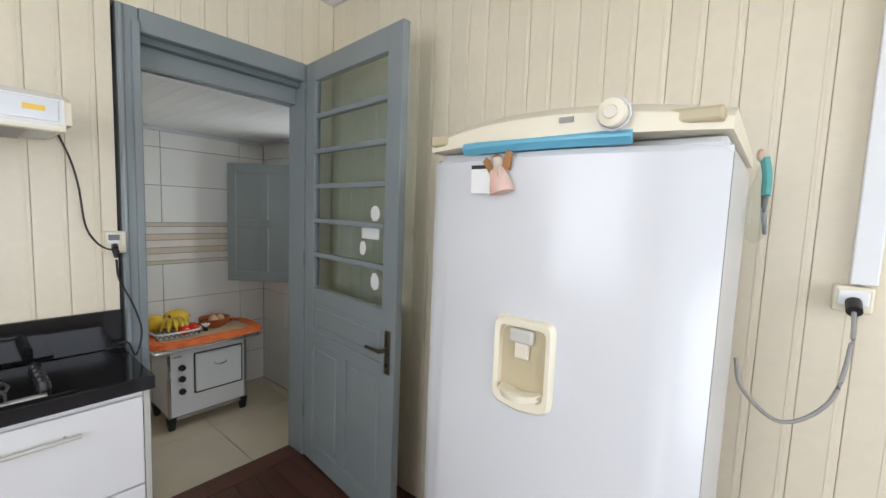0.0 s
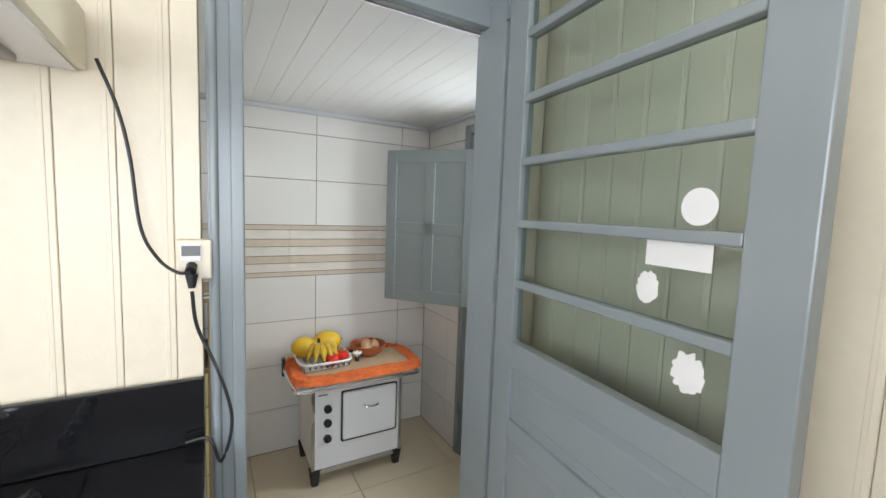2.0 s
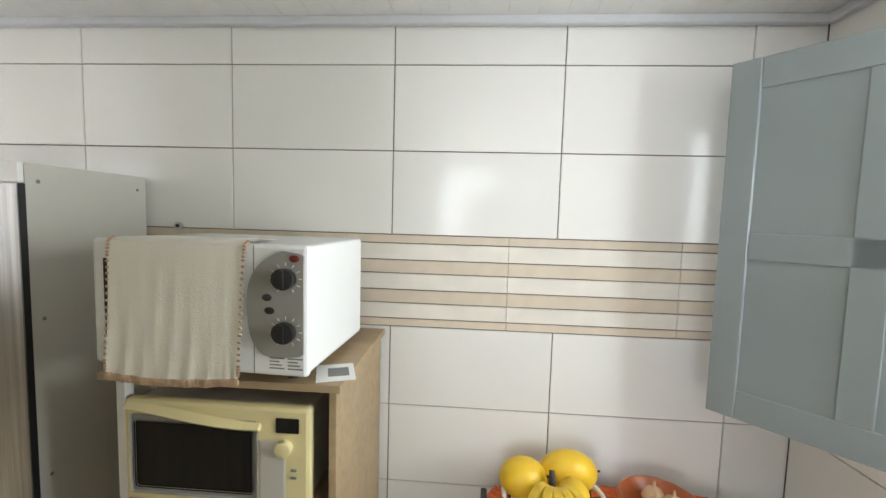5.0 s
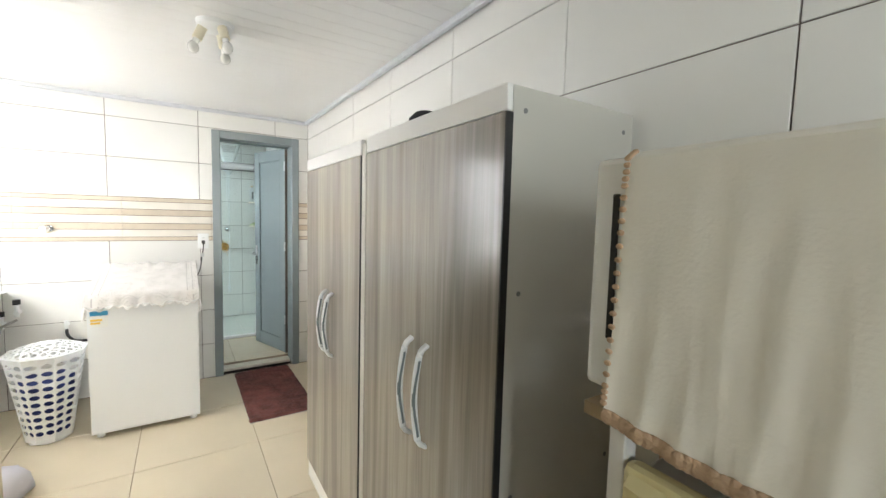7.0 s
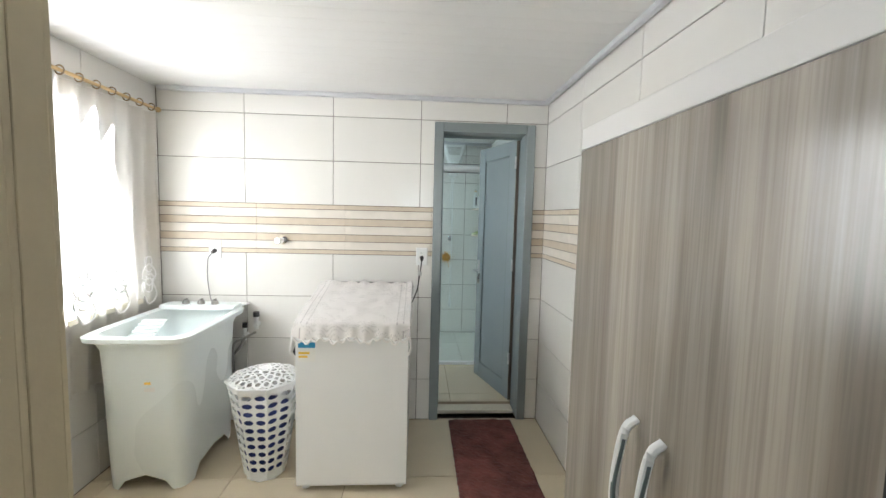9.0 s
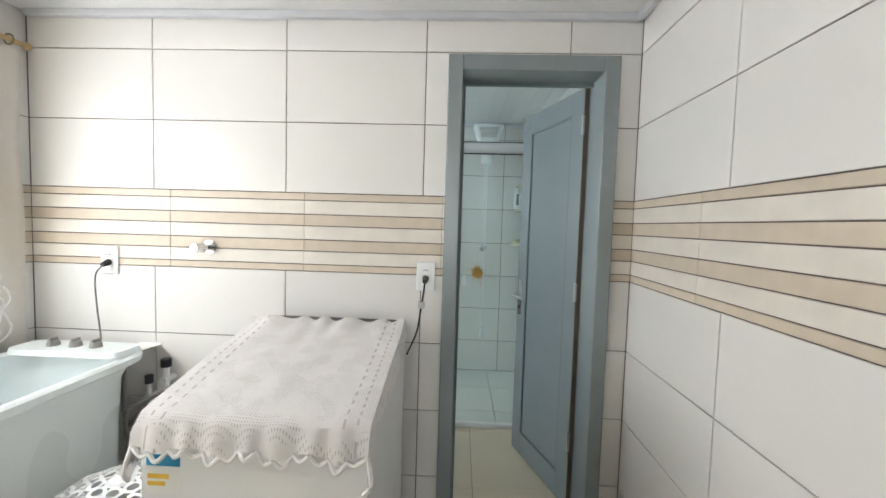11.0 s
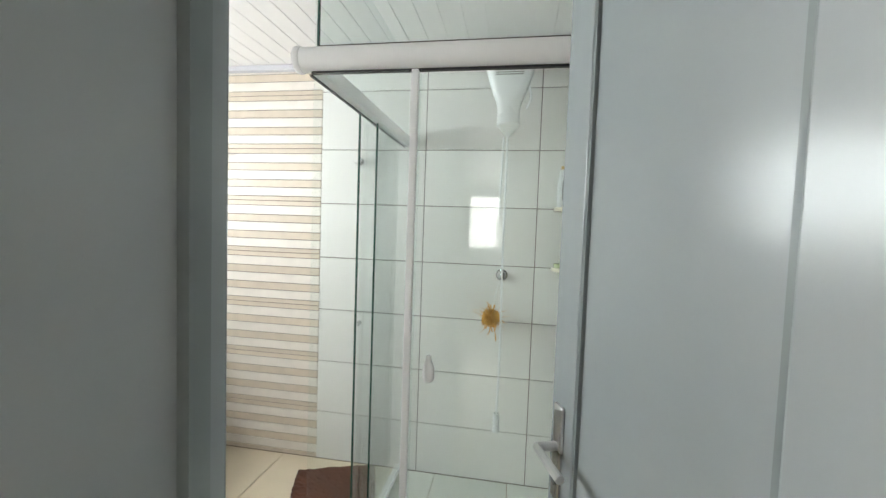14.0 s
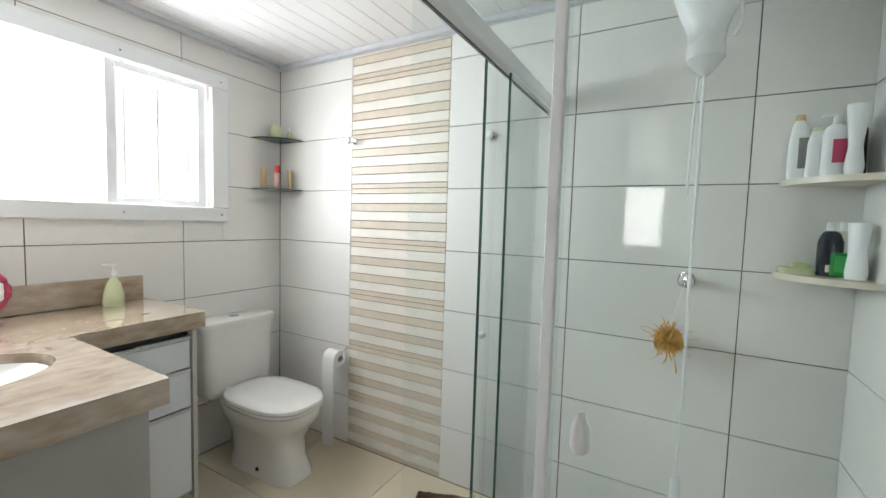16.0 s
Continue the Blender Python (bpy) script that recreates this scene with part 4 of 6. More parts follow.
# ---- laundry ----
stove = thing("wood_stove", (5.18, -.30, 0), 0, "small white enamelled stove with oven door and towel rail", "stove")
part("body", box(-.29, .29, -.20, .19, .10, .655, .008), "white", stove)
for x in (-.285, .285):
    part("corner_strip", box(x - .010, x + .010, -.206, -.19, .09, .66, .003), "steel", stove)
part("base_strip", box(-.29, .29, -.207, -.19, .075, .10, .003), "steel", stove)
part("hotplate", box(-.30, .30, -.21, .20, .657, .69, .006), "iron", stove)
for x in (-.27, .27):
    for y in (-.18, .17):
        part("leg", loft([super_ring(x, y, 0, .022, .022, 4, 12), super_ring(x, y, .06, .03, .03, 4, 12), super_ring(x, y, .10, .035, .035, 4, 12)]), "black", stove)
od = part("oven_door", box(-.105, .25, -.216, -.20, .265, .575, .012), "white", stove, "white enamel oven door")
# black plate round the door, standing in for the shade of its gap
part("door_shadow_gap", box(-.115, .26, -.204, -.199, .255, .585, .01), "black", stove)
part("handle", tube([(.03, -.216, .475), (.035, -.24, .47), (.075, -.245, .465), (.115, -.24, .47), (.12, -.216, .475)], .006, 8, 5), "chrome", od, "chrome oven handle", True)
for z in (.30, .40, .49):
    k = part("knob", cyl((-.20, -.20, z), (-.20, -.226, z), .024, 20, bev=.003), "black", stove, "black round knob", True)
    part("grip", box(-.204, -.196, -.232, -.224, z - .018, z + .018, .001), "black", k)
part("badge", box(-.255, -.20, -.203, -.20, .575, .583), "ink", stove)
part("rail", tube([(-.33, .16, .66), (-.40, .10, .67), (-.41, -.10, .67), (-.40, -.26, .665), (-.36, -.292, .66), (.0, -.296, .66), (.33, -.292, .66), (.37, -.26, .665), (.37, -.1, .67), (.36, .1, .67)], .012, 8, 6), "chrome", stove, "chrome towel rail", True)
part("rail_bracket", box(-.42, -.40, .08, .12, .62, .74, .004), "iron", stove)

cloth = thing("tablecloth", (5.18, -.30, .69), 0, "tan linen cloth with orange crochet border on the stove", "cloth")
part("centre", box(-.31, .36, -.185, .15, 0, .006, .002), "burlap", cloth)
b = bmesh.new()
random.seed(4)
ring_o, ring_i = super_ring(.02, -.02, 0, .435, .255, 5, 90), super_ring(.02, -.02, 0, .345, .175, 7, 90)
rows = []
for j in range(6):
    s = j / 5
    rows.append([(p[0] * (1 - s) + q[0] * s + .008 * random.uniform(-1, 1), p[1] * (1 - s) + q[1] * s + .008 * random.uniform(-1, 1), (-.02 if j == 0 else .008 + .014 * random.random())) for p, q in zip(ring_o, ring_i)])
loft(rows, False, b)
part("border", b, "orange_cloth", cloth, "fluffy orange crochet border", True)

tray = thing("fruit_tray", (5.0, -.28, .705), 0, "white wire drainer tray on the orange cloth", "tray")
part("rim", tube([(*p[:2], .045) for p in super_ring(0, 0, 0, .165, .155, 5, 28)] + [(.165, 0, .045)], .008, 8, 0), "plastic_white", tray, "white coated rim", True)
b = bmesh.new()
for i in range(9):
    x = -.14 + i * .035
    tube([(x, -.15, .04), (x, -.135, .008), (x, .135, .008), (x, .15, .04)], .0025, 6, 0, b)
part("wires", b, "iron", tray)
part("base", box(-.14, .14, -.13, .13, 0, .005), "plastic_white", tray)


def banana_hand():
    ob = thing("banana_bunch", (4.985, -.30, .74), 0, "bunch of ripe yellow bananas in the tray", "bananas")
    for k in range(5):
        a = radians(-50 + k * 24)
        pts = []
        for i in range(9):
            s = i / 8
            r = .02 + .19 * s
            pts.append(Vector((math.sin(a) * r * .62, -math.cos(a) * r * .75 + .04, .075 + .055 * math.sin(s * 2.6) - .085 * s)))
        rings = []
        for i, p in enumerate(pts):
            d = (pts[min(i + 1, 8)] - pts[max(i - 1, 0)]).normalized()
            s_ = d.cross(Vector((0, 0, 1))).normalized()
            u = s_.cross(d)
            r = (.007, .012, .021, .024, .025, .024, .021, .012, .006)[i]
            rings.append([p + s_ * r * math.cos(q * math.pi / 3) + u * r * math.sin(q * math.pi / 3) for q in range(6)])
        bn = part("banana", loft(rings), "banana", ob, smooth=True)
        part("tip", ball(pts[-1], .006, (1, 1, 1), 8), "iron", bn)
    part("stem", cyl((0, .045, .07), (.0, .07, .11), .012, 8, .008), "iron", ob)


banana_hand()
for nm, p, r, sc, m, lab in (("mango", (4.90, -.185, .79), .07, (1.15, .95, .95), "yellow_fruit", "ripe yellow mango in the tray"), ("mango", (5.06, -.145, .795), .074, (1.35, .9, 1), "yellow_fruit", "large yellow mango in the tray"), ("mango", (5.055, -.25, .78), .055, (.9, 1.2, .95), "yellow_fruit", "yellow fruit leaning on the bananas")):
    f = thing(nm, p, 0, lab, "fruit", "fruit in the tray")
    part("flesh", ball((0, 0, 0), r, sc, 18), m, f, smooth=True)
    part("stalk", cyl((r * sc[0] * .95, 0, .005), (r * sc[0] * 1.08, 0, .01), .004, 6), "iron", f)
for p in ((5.04, -.385, .752), (5.11, -.355, .757)):
    f = thing("tomato", p, 0, "glossy red tomato in the tray", "tomato", "tomatoes in the tray")
    part("flesh", ball((0, 0, 0), .042, (1.05, 1, .88), 18), "tomato", f, smooth=True)
    part("calyx", lathe([(.0, .036), (.012, .037), (.014, .035)], (0, 0, 0), 8, False), "foliage", f)
bowl = thing("bowl", (5.33, -.23, .70), 0, "brown terracotta bowl with onions on the cloth", "bowl")
part("bowl", lathe([(.0, .0), (.07, .0), (.105, .03), (.125, .075), (.118, .076), (.098, .035), (.06, .012), (.0, .012)], (0, 0, 0), 32, False), "terracotta", bowl, smooth=True)
for p in ((5.31, -.25, .755), (5.37, -.24, .76), (5.33, -.19, .755)):
    f = thing("onion", p, 0, "golden onion lying in the bowl", "onion", "onions in the bowl")
    part("bulb", lathe([(.004, -.035), (.028, -.025), (.038, 0), (.026, .025), (.006, .038), (.003, .055)], (0, 0, 0), 14), "onion", f, smooth=True)
og = thing("ornament", (5.215, -.34, .70), 0, "small white and black salt ornament", "ornament")
part("base", box(-.014, .014, -.014, .014, 0, .03, .004), "black", og)
b = ball((0, 0, .045), .018, (1, 1, .9), 10)
for k in range(5):
    ball((.022 * math.cos(k * 1.256), .022 * math.sin(k * 1.256), .055), .012, (1, 1, .8), 8, b)
part("flower", b, "paper", og, smooth=True)
gv = thing("gas_valve", (5.62, -.0, .55), 0, "chrome gas tap on the tiled wall", "valve")
b = cyl((0, 0, 0), (0, -.05, 0), .012, 12)
cyl((0, -.05, -.02), (0, -.05, .03), .011, 12, bm=b)
part("tap", b, "chrome", gv, smooth=True)
part("flange", cyl((0, .0, 0), (0, -.008, 0), .03, 20), "chrome", gv)
part("lever", box(-.025, .025, -.06, -.05, .025, .034, .003), "chrome", gv)

unit = thing("oven_shelf_unit", (4.065, -.285, 0), 0, "light oak shelf unit with drawers holding two ovens", "shelf unit")
part("top_board", box(-.325, .32, -.27, .262, 1.214, 1.234, .002), "oak", unit)
part("side_panel", box(.285, .305, -.25, .262, .0, 1.213, .002), "oak", unit)
part("side_panel", box(-.30, -.28, -.10, .262, .0, 1.213, .002), "oak", unit)
part("back_post", box(-.30, -.275, -.24, -.21, .872, 1.213, .002), "mdf_white", unit)
part("shelf", box(-.279, .284, -.262, .262, .85, .87, .002), "oak", unit)
part("back_panel", box(-.279, .284, .252, .26, .0, .849), "oak", unit)
for z0, z1 in ((.66, .835), (.47, .65), (.28, .46), (.06, .27)):
    dr = part("drawer", box(-.277, .282, -.262, -.245, z0, z1, .003), "cream_plastic", unit, "cream drawer front")
    part("handle", tube([(-.06, -.262, (z0 + z1) / 2), (-.05, -.285, (z0 + z1) / 2), (.05, -.285, (z0 + z1) / 2), (.06, -.262, (z0 + z1) / 2)], .005, 6, 3), "steel", dr, smooth=True)
part("plinth", box(-.279, .284, -.24, .25, 0, .055), "oak", unit)

oven2 = thing("toaster_oven", (4.05, -.31, .87), 0, "cream and black microwave oven on the lower shelf", "oven")
part("body", box(-.25, .235, -.19, .20, .012, .275, .008), "mdf_side", oven2)
fr = part("front_frame", box(-.258, .252, -.225, -.19, .008, .29, .012), "cream_plastic", oven2, "yellowed cream front")
part("door_glass", box(-.225, .10, -.229, -.222, .05, .235, .008), "black_glass", fr)
part("door_border", box(-.236, .112, -.227, -.2235, .035, .25, .008), "grey_panel", fr)
part("button_panel", box(.115, .185, -.2275, -.2225, .03, .20, .004), "mdf_side", fr)
part("display", box(.16, .222, -.228, -.2225, .222, .262, .002), "black_glass", fr)
part("knob", cyl((.185, -.224, .185), (.185, -.245, .185), .021, 18, bev=.003), "cream_plastic", fr, smooth=True)
rings = []
for i in range(13):
    s = i / 12
    x = -.24 + .36 * s
    z = .272 - .035 * s * s * (3 - 2 * s)
    rings.append([(x, -.23 - .012 * math.sin(math.pi * s), z - .012), (x, -.245 - .012 * math.sin(math.pi * s), z), (x, -.23, z + .012), (x, -.222, z)])
part("door_grip", loft(rings), "cream_plastic", fr, "wavy cream door handle", True)
for z in (.10, .12):
    part("mark", box(.20, .215, -.228, -.2245, z, z + .006), "ink", fr)
for x in (-.2, .2):
    for y in (-.15, .15):
        part("foot", cyl((x, y, 0), (x, y, .014), .014, 10), "black", oven2)

MWX = 1.09
mw = thing("microwave", (4.039, -.298, 1.234), -3, "white microwave oven with grey control panel and two dials", "microwave")
mw.matrix_basis = mw.matrix_basis @ Matrix.Diagonal((MWX, 1, 1, 1))
part("body", box(-.258, .26, -.24, .15, .028, .348, .010), "white", mw)
mf = part("front", box(-.266, .264, -.268, -.242, .026, .35, .009), "white", mw)
rings_o = []
for k in range(40):
    t = 2 * math.pi * k / 40
    c, s = math.cos(t), math.sin(t)
    x = .190 + (.075 * min(1, c * 2.4) if c > 0 else -.066 * abs(c) ** .8 + .035 * max(0, s) ** 2)
    z = .205 + .13 * math.copysign(abs(s) ** .75, s)
    rings_o.append((min(x, .256), z))
b = loft([[(x, -.267, z) for x, z in rings_o], [(x, -.274, z) for x, z in rings_o]])
cp = part("control_panel", b, "grey_panel", mf, "grey curved control panel")
for z in (.27, .14):
    k = part("dial", cyl((.216, -.274, z), (.216, -.295, z), .026, 24, bev=.003), "black", cp, "black round dial", True)
    part("grip", box(.211, .221, -.299, -.294, z - .022, z + .022, .001), "black", k)
    for q in range(11):
        t = radians(-60 + q * 30)
        part("tick", box(-.004, .004, -.2752, -.2738, -.0008, .0008), "paper", cp).matrix_basis = Matrix.Translation((.216 + .034 * math.cos(t), 0, z + .034 * math.sin(t))) @ Matrix.Rotation(-t, 4, "Y")
for x, z, m in ((.172, .222, "black"), (.178, .190, "black"), (.236, .318, "dark_red")):
    part("button", ball((x, -.275, z), .011, (1.1, .4, .8), 12), m, cp, smooth=True)
for i in range(6):
    for x in (.175, .218):
        part("printed_line", box(x, x + .035 - .006 * (i % 3), -.2692, -.268, .045 + i * .0085, .048 + i * .0085), "ink", mf)
part("door_line", box(.137, .139, -.2686, -.268, .03, .346), "ink", mf)
part("door_slot", box(-.236, -.226, -.2695, -.2675, .10, .30, .001), "black", mf, "dark door grip")
for x in (-.2, .2):
    for y in (-.2, .11):
        part("foot", cyl((x, y, 0), (x, y, .03), .015, 10), "black", mw)
card = thing("leaflet", (4.345, -.47, 1.2345), 20, "small white leaflet with a dark picture under the microwave", "leaflet")
part("sheet", box(-.05, .05, -.06, .06, 0, .0012), "paper", card)
part("picture", box(-.02, .035, -.03, .03, .0012, .0016), "ink", card)

tw = thing("towel", (4.039, -.298, 1.234), -3, "ivory tea towel with tan crochet edge over the microwave door", "towel")
tw.matrix_basis = tw.matrix_basis @ Matrix.Diagonal((MWX, 1, 1, 1))
b = bmesh.new()
prof = [(-.12, .353), (-.20, .354), (-.262, .354), (-.276, .345), (-.279, .31), (-.281, .25), (-.283, .18), (-.285, .11), (-.288, .05), (-.290, .02)]
cols = 34
vs = []
random.seed(7)
for j, (y, z) in enumerate(prof):
    row = []
    for i in range(cols + 1):
        s = i / cols
        f = max(0, j - 3) / 6
        w = .004 * f * math.sin(i * .75 + 1.2) + .003 * f * math.sin(i * 1.9 + j)
        row.append(b.verts.new((-.212 + .335 * s * (1 - .02 * f) + .004 * f * math.sin(i * .3), y - abs(w) - .002 * f, z - (.012 * math.sin(s * 3.1 + .4) * f))))
    vs.append(row)
for j in range(len(prof) - 1):
    for i in range(cols):
        b.faces.new((vs[j][i], vs[j][i + 1], vs[j + 1][i + 1], vs[j + 1][i]))
edge = [v.co.copy() for v in vs[-1]]
right = [vs[j][-1].co.copy() for j in range(2, len(prof))]
left = [vs[j][0].co.copy() for j in range(2, len(prof))]
part("cloth", b, "towel", tw, smooth=True)
b = bmesh.new()
for p, q in zip(edge, edge[1:]):
    ball(((p + q) / 2) - Vector((0, .002, .009)), .0095, (1, .5, 1.1), 6, b)
part("bottom_trim", b, "trim_tan", tw, "tan crochet border", True)
for side in (right, left):
    b = bmesh.new()
    for p, q in zip(side, side[1:]):
        for k in range(4):
            ball(p.lerp(q, k / 4) - Vector((0, .002, 0)), .005, (1, .6, .8), 6, b)
    part("side_trim", b, "trim_tan", tw, "tan crochet edge", True)


def wardrobe(x0, x1, label, seam, filler=0.0):
    ob = thing("wardrobe", ((x0 + x1) / 2, -.25, 0), 0, label, "wardrobe", "wardrobes along the tiled wall")
    h = (x1 - x0) / 2
    part("side_panel", box(h - .018, h, -.205, .22, .0, 1.78, .001), "mdf_side", ob, "pale grey side panel")
    part("side_panel", box(-h, -h + .018, -.205, .22, .0, 1.78, .001), "mdf_side", ob)
    part("top_panel", box(-h + .018, h - .018, -.2, .22, 1.755, 1.78), "mdf_white", ob)
    part("back_panel", box(-h + .018, h - .018, .205, .22, .05, 1.754), "mdf_white", ob)
    part("cornice", box(-h + filler, h, -.222, -.2055, 1.724, 1.782, .003), "mdf_white", ob, "white top rail")
    part("plinth", box(-h + .002, h - .002, -.215, -.19, .0, .10, .002), "mdf_white", ob)
    for a, b_ in ((-h + filler + .003, seam - .0002), (seam + .0002, h - .004)):
        d = part("door", box(a, b_, -.222, -.2055, .105, 1.722), "wood_grey", ob, "glossy grey-brown woodgrain door")
        hx = seam - .045 if b_ < .2 else seam + .045
        hd = tube([(hx, -.222, .835), (hx, -.248, .865), (hx, -.262, .985), (hx, -.248, 1.105), (hx, -.222, 1.135)], .011, 8, 6, flat=.7)
        part("handle", hd, "plastic_white", d, "white and chrome bow handle", True)
        part("handle_inlay", tube([(hx + .003, -.2505, .875), (hx + .003, -.2655, .985), (hx + .003, -.2505, 1.095)], .006, 6, 6), "grey_dark", d, "dark inlay", True)
    if filler:
        part("filler_strip", box(-h, -h + filler - .006, -.221, -.2055, .0, 1.762, .001), "mdf_side", ob, "pale grey filler strip")
    part("edge_strip", box(h - .0035, h + .001, -.2235, -.2045, .105, 1.722), "black", ob, "dark door edge")
    for y in (-.17, .18):
        for z in (.35, .85, 1.33, 1.73):
            part("screw_cap", cyl((h, y, z), (h + .0015, y, z), .006, 8), "ink", ob)
    return ob


wardrobe(2.632, 3.45, "tall cabinet with glossy grey-brown woodgrain doors beside the shelf unit", .0615, .045)
wardrobe(1.835, 2.624, "tall cabinet with glossy grey-brown woodgrain doors near the bathroom", .0105)
hat = thing("cap", (2.95, -.385, 1.78), 0, "black cloth cap lying on the cabinet", "cap")
part("crown", loft([super_ring(0, 0, 0, .06, .055, 2, 20), super_ring(0, 0, .03, .054, .049, 2, 20), super_ring(0, 0, .05, .03, .028, 2, 20)]), "dark_cloth", hat, smooth=True)
part("peak", loft([super_ring(-.07, 0, .0, .04, .045, 2.5, 16), super_ring(-.07, 0, .008, .037, .042, 2.5, 16)]), "dark_cloth", hat, smooth=True)
wm = thing("washing_machine", (.46, -1.265, 0), 0, "white top-loading washing machine with blue energy label", "washing machine")
b = loft([[(-.32, y, .035), (.34, y, .035), (.345, y, .05), (.345, y, .925), (.335, y, .948), (-.24, y, 1.048), (-.32, y, 1.045)] for y in (-.30, .30)])
part("body", b, "white", wm)
part("lid", loft([[(.29, y, .9553), (.29, y, .9593), (-.2, y, 1.0445), (-.2, y, 1.0405)] for y in (-.288, .288)]), "plastic_white", wm, "white plastic lid")
part("console", loft([[(-.34, y, .93), (-.22, y, 1.02), (-.25, y, 1.05), (-.34, y, 1.062)] for y in (-.29, .29)]), "black", wm, "black control console")
part("console_button", box(-.262, -.245, .02, .07, 1.048, 1.058, .003), "steel", wm)
for x in (-.27, .29):
    for y in (-.26, .26):
        part("foot", cyl((x, y, 0), (x, y, .04), .022, 12), "plastic_white", wm)
part("energy_label", box(.345, .3465, -.285, -.195, .815, .845), "blue", wm, "blue energy label")
part("label_text", box(.345, .3462, -.285, -.195, .74, .813), "paper", wm)
part("label_text", box(.345, .3467, -.283, -.225, .78, .793), "yellow", wm)
part("label_text", box(.345, .3467, -.283, -.235, .761, .773), "yellow", wm)

cover = thing("lace_cover", (.46, -1.265, 0), 0, "white crocheted lace cover over the washing machine lid", "cover")
b = bmesh.new()
prof = [(-.255, 1.072), (-.235, 1.066), (-.18, 1.047), (-.08, 1.03), (.04, 1.007), (.16, .984), (.27, .963), (.335, .951), (.356, .935), (.364, .91), (.374, .868)]
nc = 60
vs = []
for j, (x, z) in enumerate(prof):
    row = []
    for i in range(nc + 1):
        s = i / nc
        y = -.345 + .69 * s
        zz, xx = z + .006, x
        if j >= 8:
            f = (j - 7) / 3
            xx += .007 * f * math.sin(i * .9 + .5 * math.sin(i * .4))
            zz += .008 * math.sin(i * .45 + 1) if j == 10 else 0
        if j < 3:
            zz += (.010, .007, .003)[j] * math.sin(i * .7 + 1.1 * math.sin(i * .23))
        o = abs(y) - .298
        if o > 0:
            y = math.copysign(.302 + .012 * math.sin(j * 1.3 + i) * (o > .01) + .004, y)
            zz -= o * 1.9
        zz += .003 * math.sin(i * .5 + j * 1.1)
        row.append(b.verts.new((xx, y, zz)))
    vs.append(row)
for j in range(len(prof) - 1):
    for i in range(nc):
        b.faces.new((vs[j][i], vs[j][i + 1], vs[j + 1][i + 1], vs[j + 1][i]))
hem = [v.co.copy() for v in vs[-1]]
part("cloth", b, "lace_open", cover, smooth=True)
b = bmesh.new()
for k in range(0, len(hem) - 3, 4):
    p = hem[k + 2]
    pts = [hem[k], p + Vector((.006, 0, -.018)), hem[min(k + 4, len(hem) - 1)]]
    tube(pts, .006, 6, 5, b)
tagged(part("scalloped_hem", b, "lace", cover, "scalloped crochet hem", True), kind="stuff")

basket = thing("laundry_basket", (.60, -1.80, 0), 0, "white octagonal plastic laundry basket with oval holes and lid", "laundry basket")


def hole_cell(bm, corner, seg=12, fill=.62, tall=.62):
    """A quad with an oval hole; corner(u, v) gives the place."""
    outer, inner = [], []
    for k in range(seg):
        t = 2 * math.pi * (k + .5) / seg
        c, s = math.cos(t), math.sin(t)
        m = max(abs(c), abs(s))
        outer.append(bm.verts.new(corner(.5 + .5 * c / m, .5 + .5 * s / m)))
        inner.append(bm.verts.new(corner(.5 + .5 * fill * c, .5 + .5 * tall * s)))
    for k in range(seg):
        j = (k + 1) % seg
        bm.faces.new((outer[k], outer[j], inner[j], inner[k]))


def basket_point(k, u, z):
    r = .115 + (.200 - .115) * (z / .57)
    a0, a1 = 2 * math.pi * k / 8 + .39, 2 * math.pi * (k + 1) / 8 + .39
    p, q = Vector((math.cos(a0), math.sin(a0), 0)) * r, Vector((math.cos(a1), math.sin(a1), 0)) * r
    v = p.lerp(q, u)
    return (v.x, v.y, z)


def basket_wall(k):
    bm = bmesh.new()
    for j in range(10):
        z0, z1 = .05 + j * .0495, .05 + (j + 1) * .0495
        n = 2
        for i in range(n):
            hole_cell(bm, lambda u, v: basket_point(k, (i + u) / n, z0 + (z1 - z0) * v), 12, .80, .66)
    for z0, z1 in ((.01, .05), (.545, .57)):
        bm.faces.new([bm.verts.new(basket_point(k, u, z)) for u, z in ((0, z0), (1, z0), (1, z1), (0, z1))])
    bmesh.ops.remove_doubles(bm, verts=bm.verts, dist=.0005)
    ob = part("side", bm, "plastic_white", basket)
    md = ob.modifiers.new("thickness", "SOLIDIFY")
    md.thickness = .004


for k in range(8):
    basket_wall(k)
part("base", lathe([(.0, .012), (.11, .012), (.112, .0), (.0, .0)], (0, 0, 0), 8, False), "plastic_white", basket)
part("rim", tube([(.203 * math.cos(2 * math.pi * k / 8 + .39), .203 * math.sin(2 * math.pi * k / 8 + .39), .573) for k in range(9)], .008, 8, 0), "plastic_white", basket, smooth=True)
bm = bmesh.new()
for rr, r2, n in ((.04, .09, 8), (.09, .142, 16), (.142, .192, 24)):
    for k in range(n):
        def cor(u, v, k=k, n=n, rr=rr, r2=r2):
            a, r = 2 * math.pi * (k + u) / n, rr + (r2 - rr) * v
            return (r * math.cos(a), r * math.sin(a), .58 + .05 * (1 - (r / .195) ** 2))
        hole_cell(bm, cor, 8, .7, .6)
bmesh.ops.remove_doubles(bm, verts=bm.verts, dist=.0005)
lid = part("lid", bm, "plastic_white", basket, "perforated domed lid")
lid.modifiers.new("thickness", "SOLIDIFY").thickness = .004
part("lid_boss", lathe([(.0, .632), (.03, .632), (.042, .626)], (0, 0, 0), 12, False), "plastic_white", basket)
cl = thing("laundry", (.60, -1.80, .014), 0, "dark blue clothes inside the basket", "clothes")
random.seed(3)
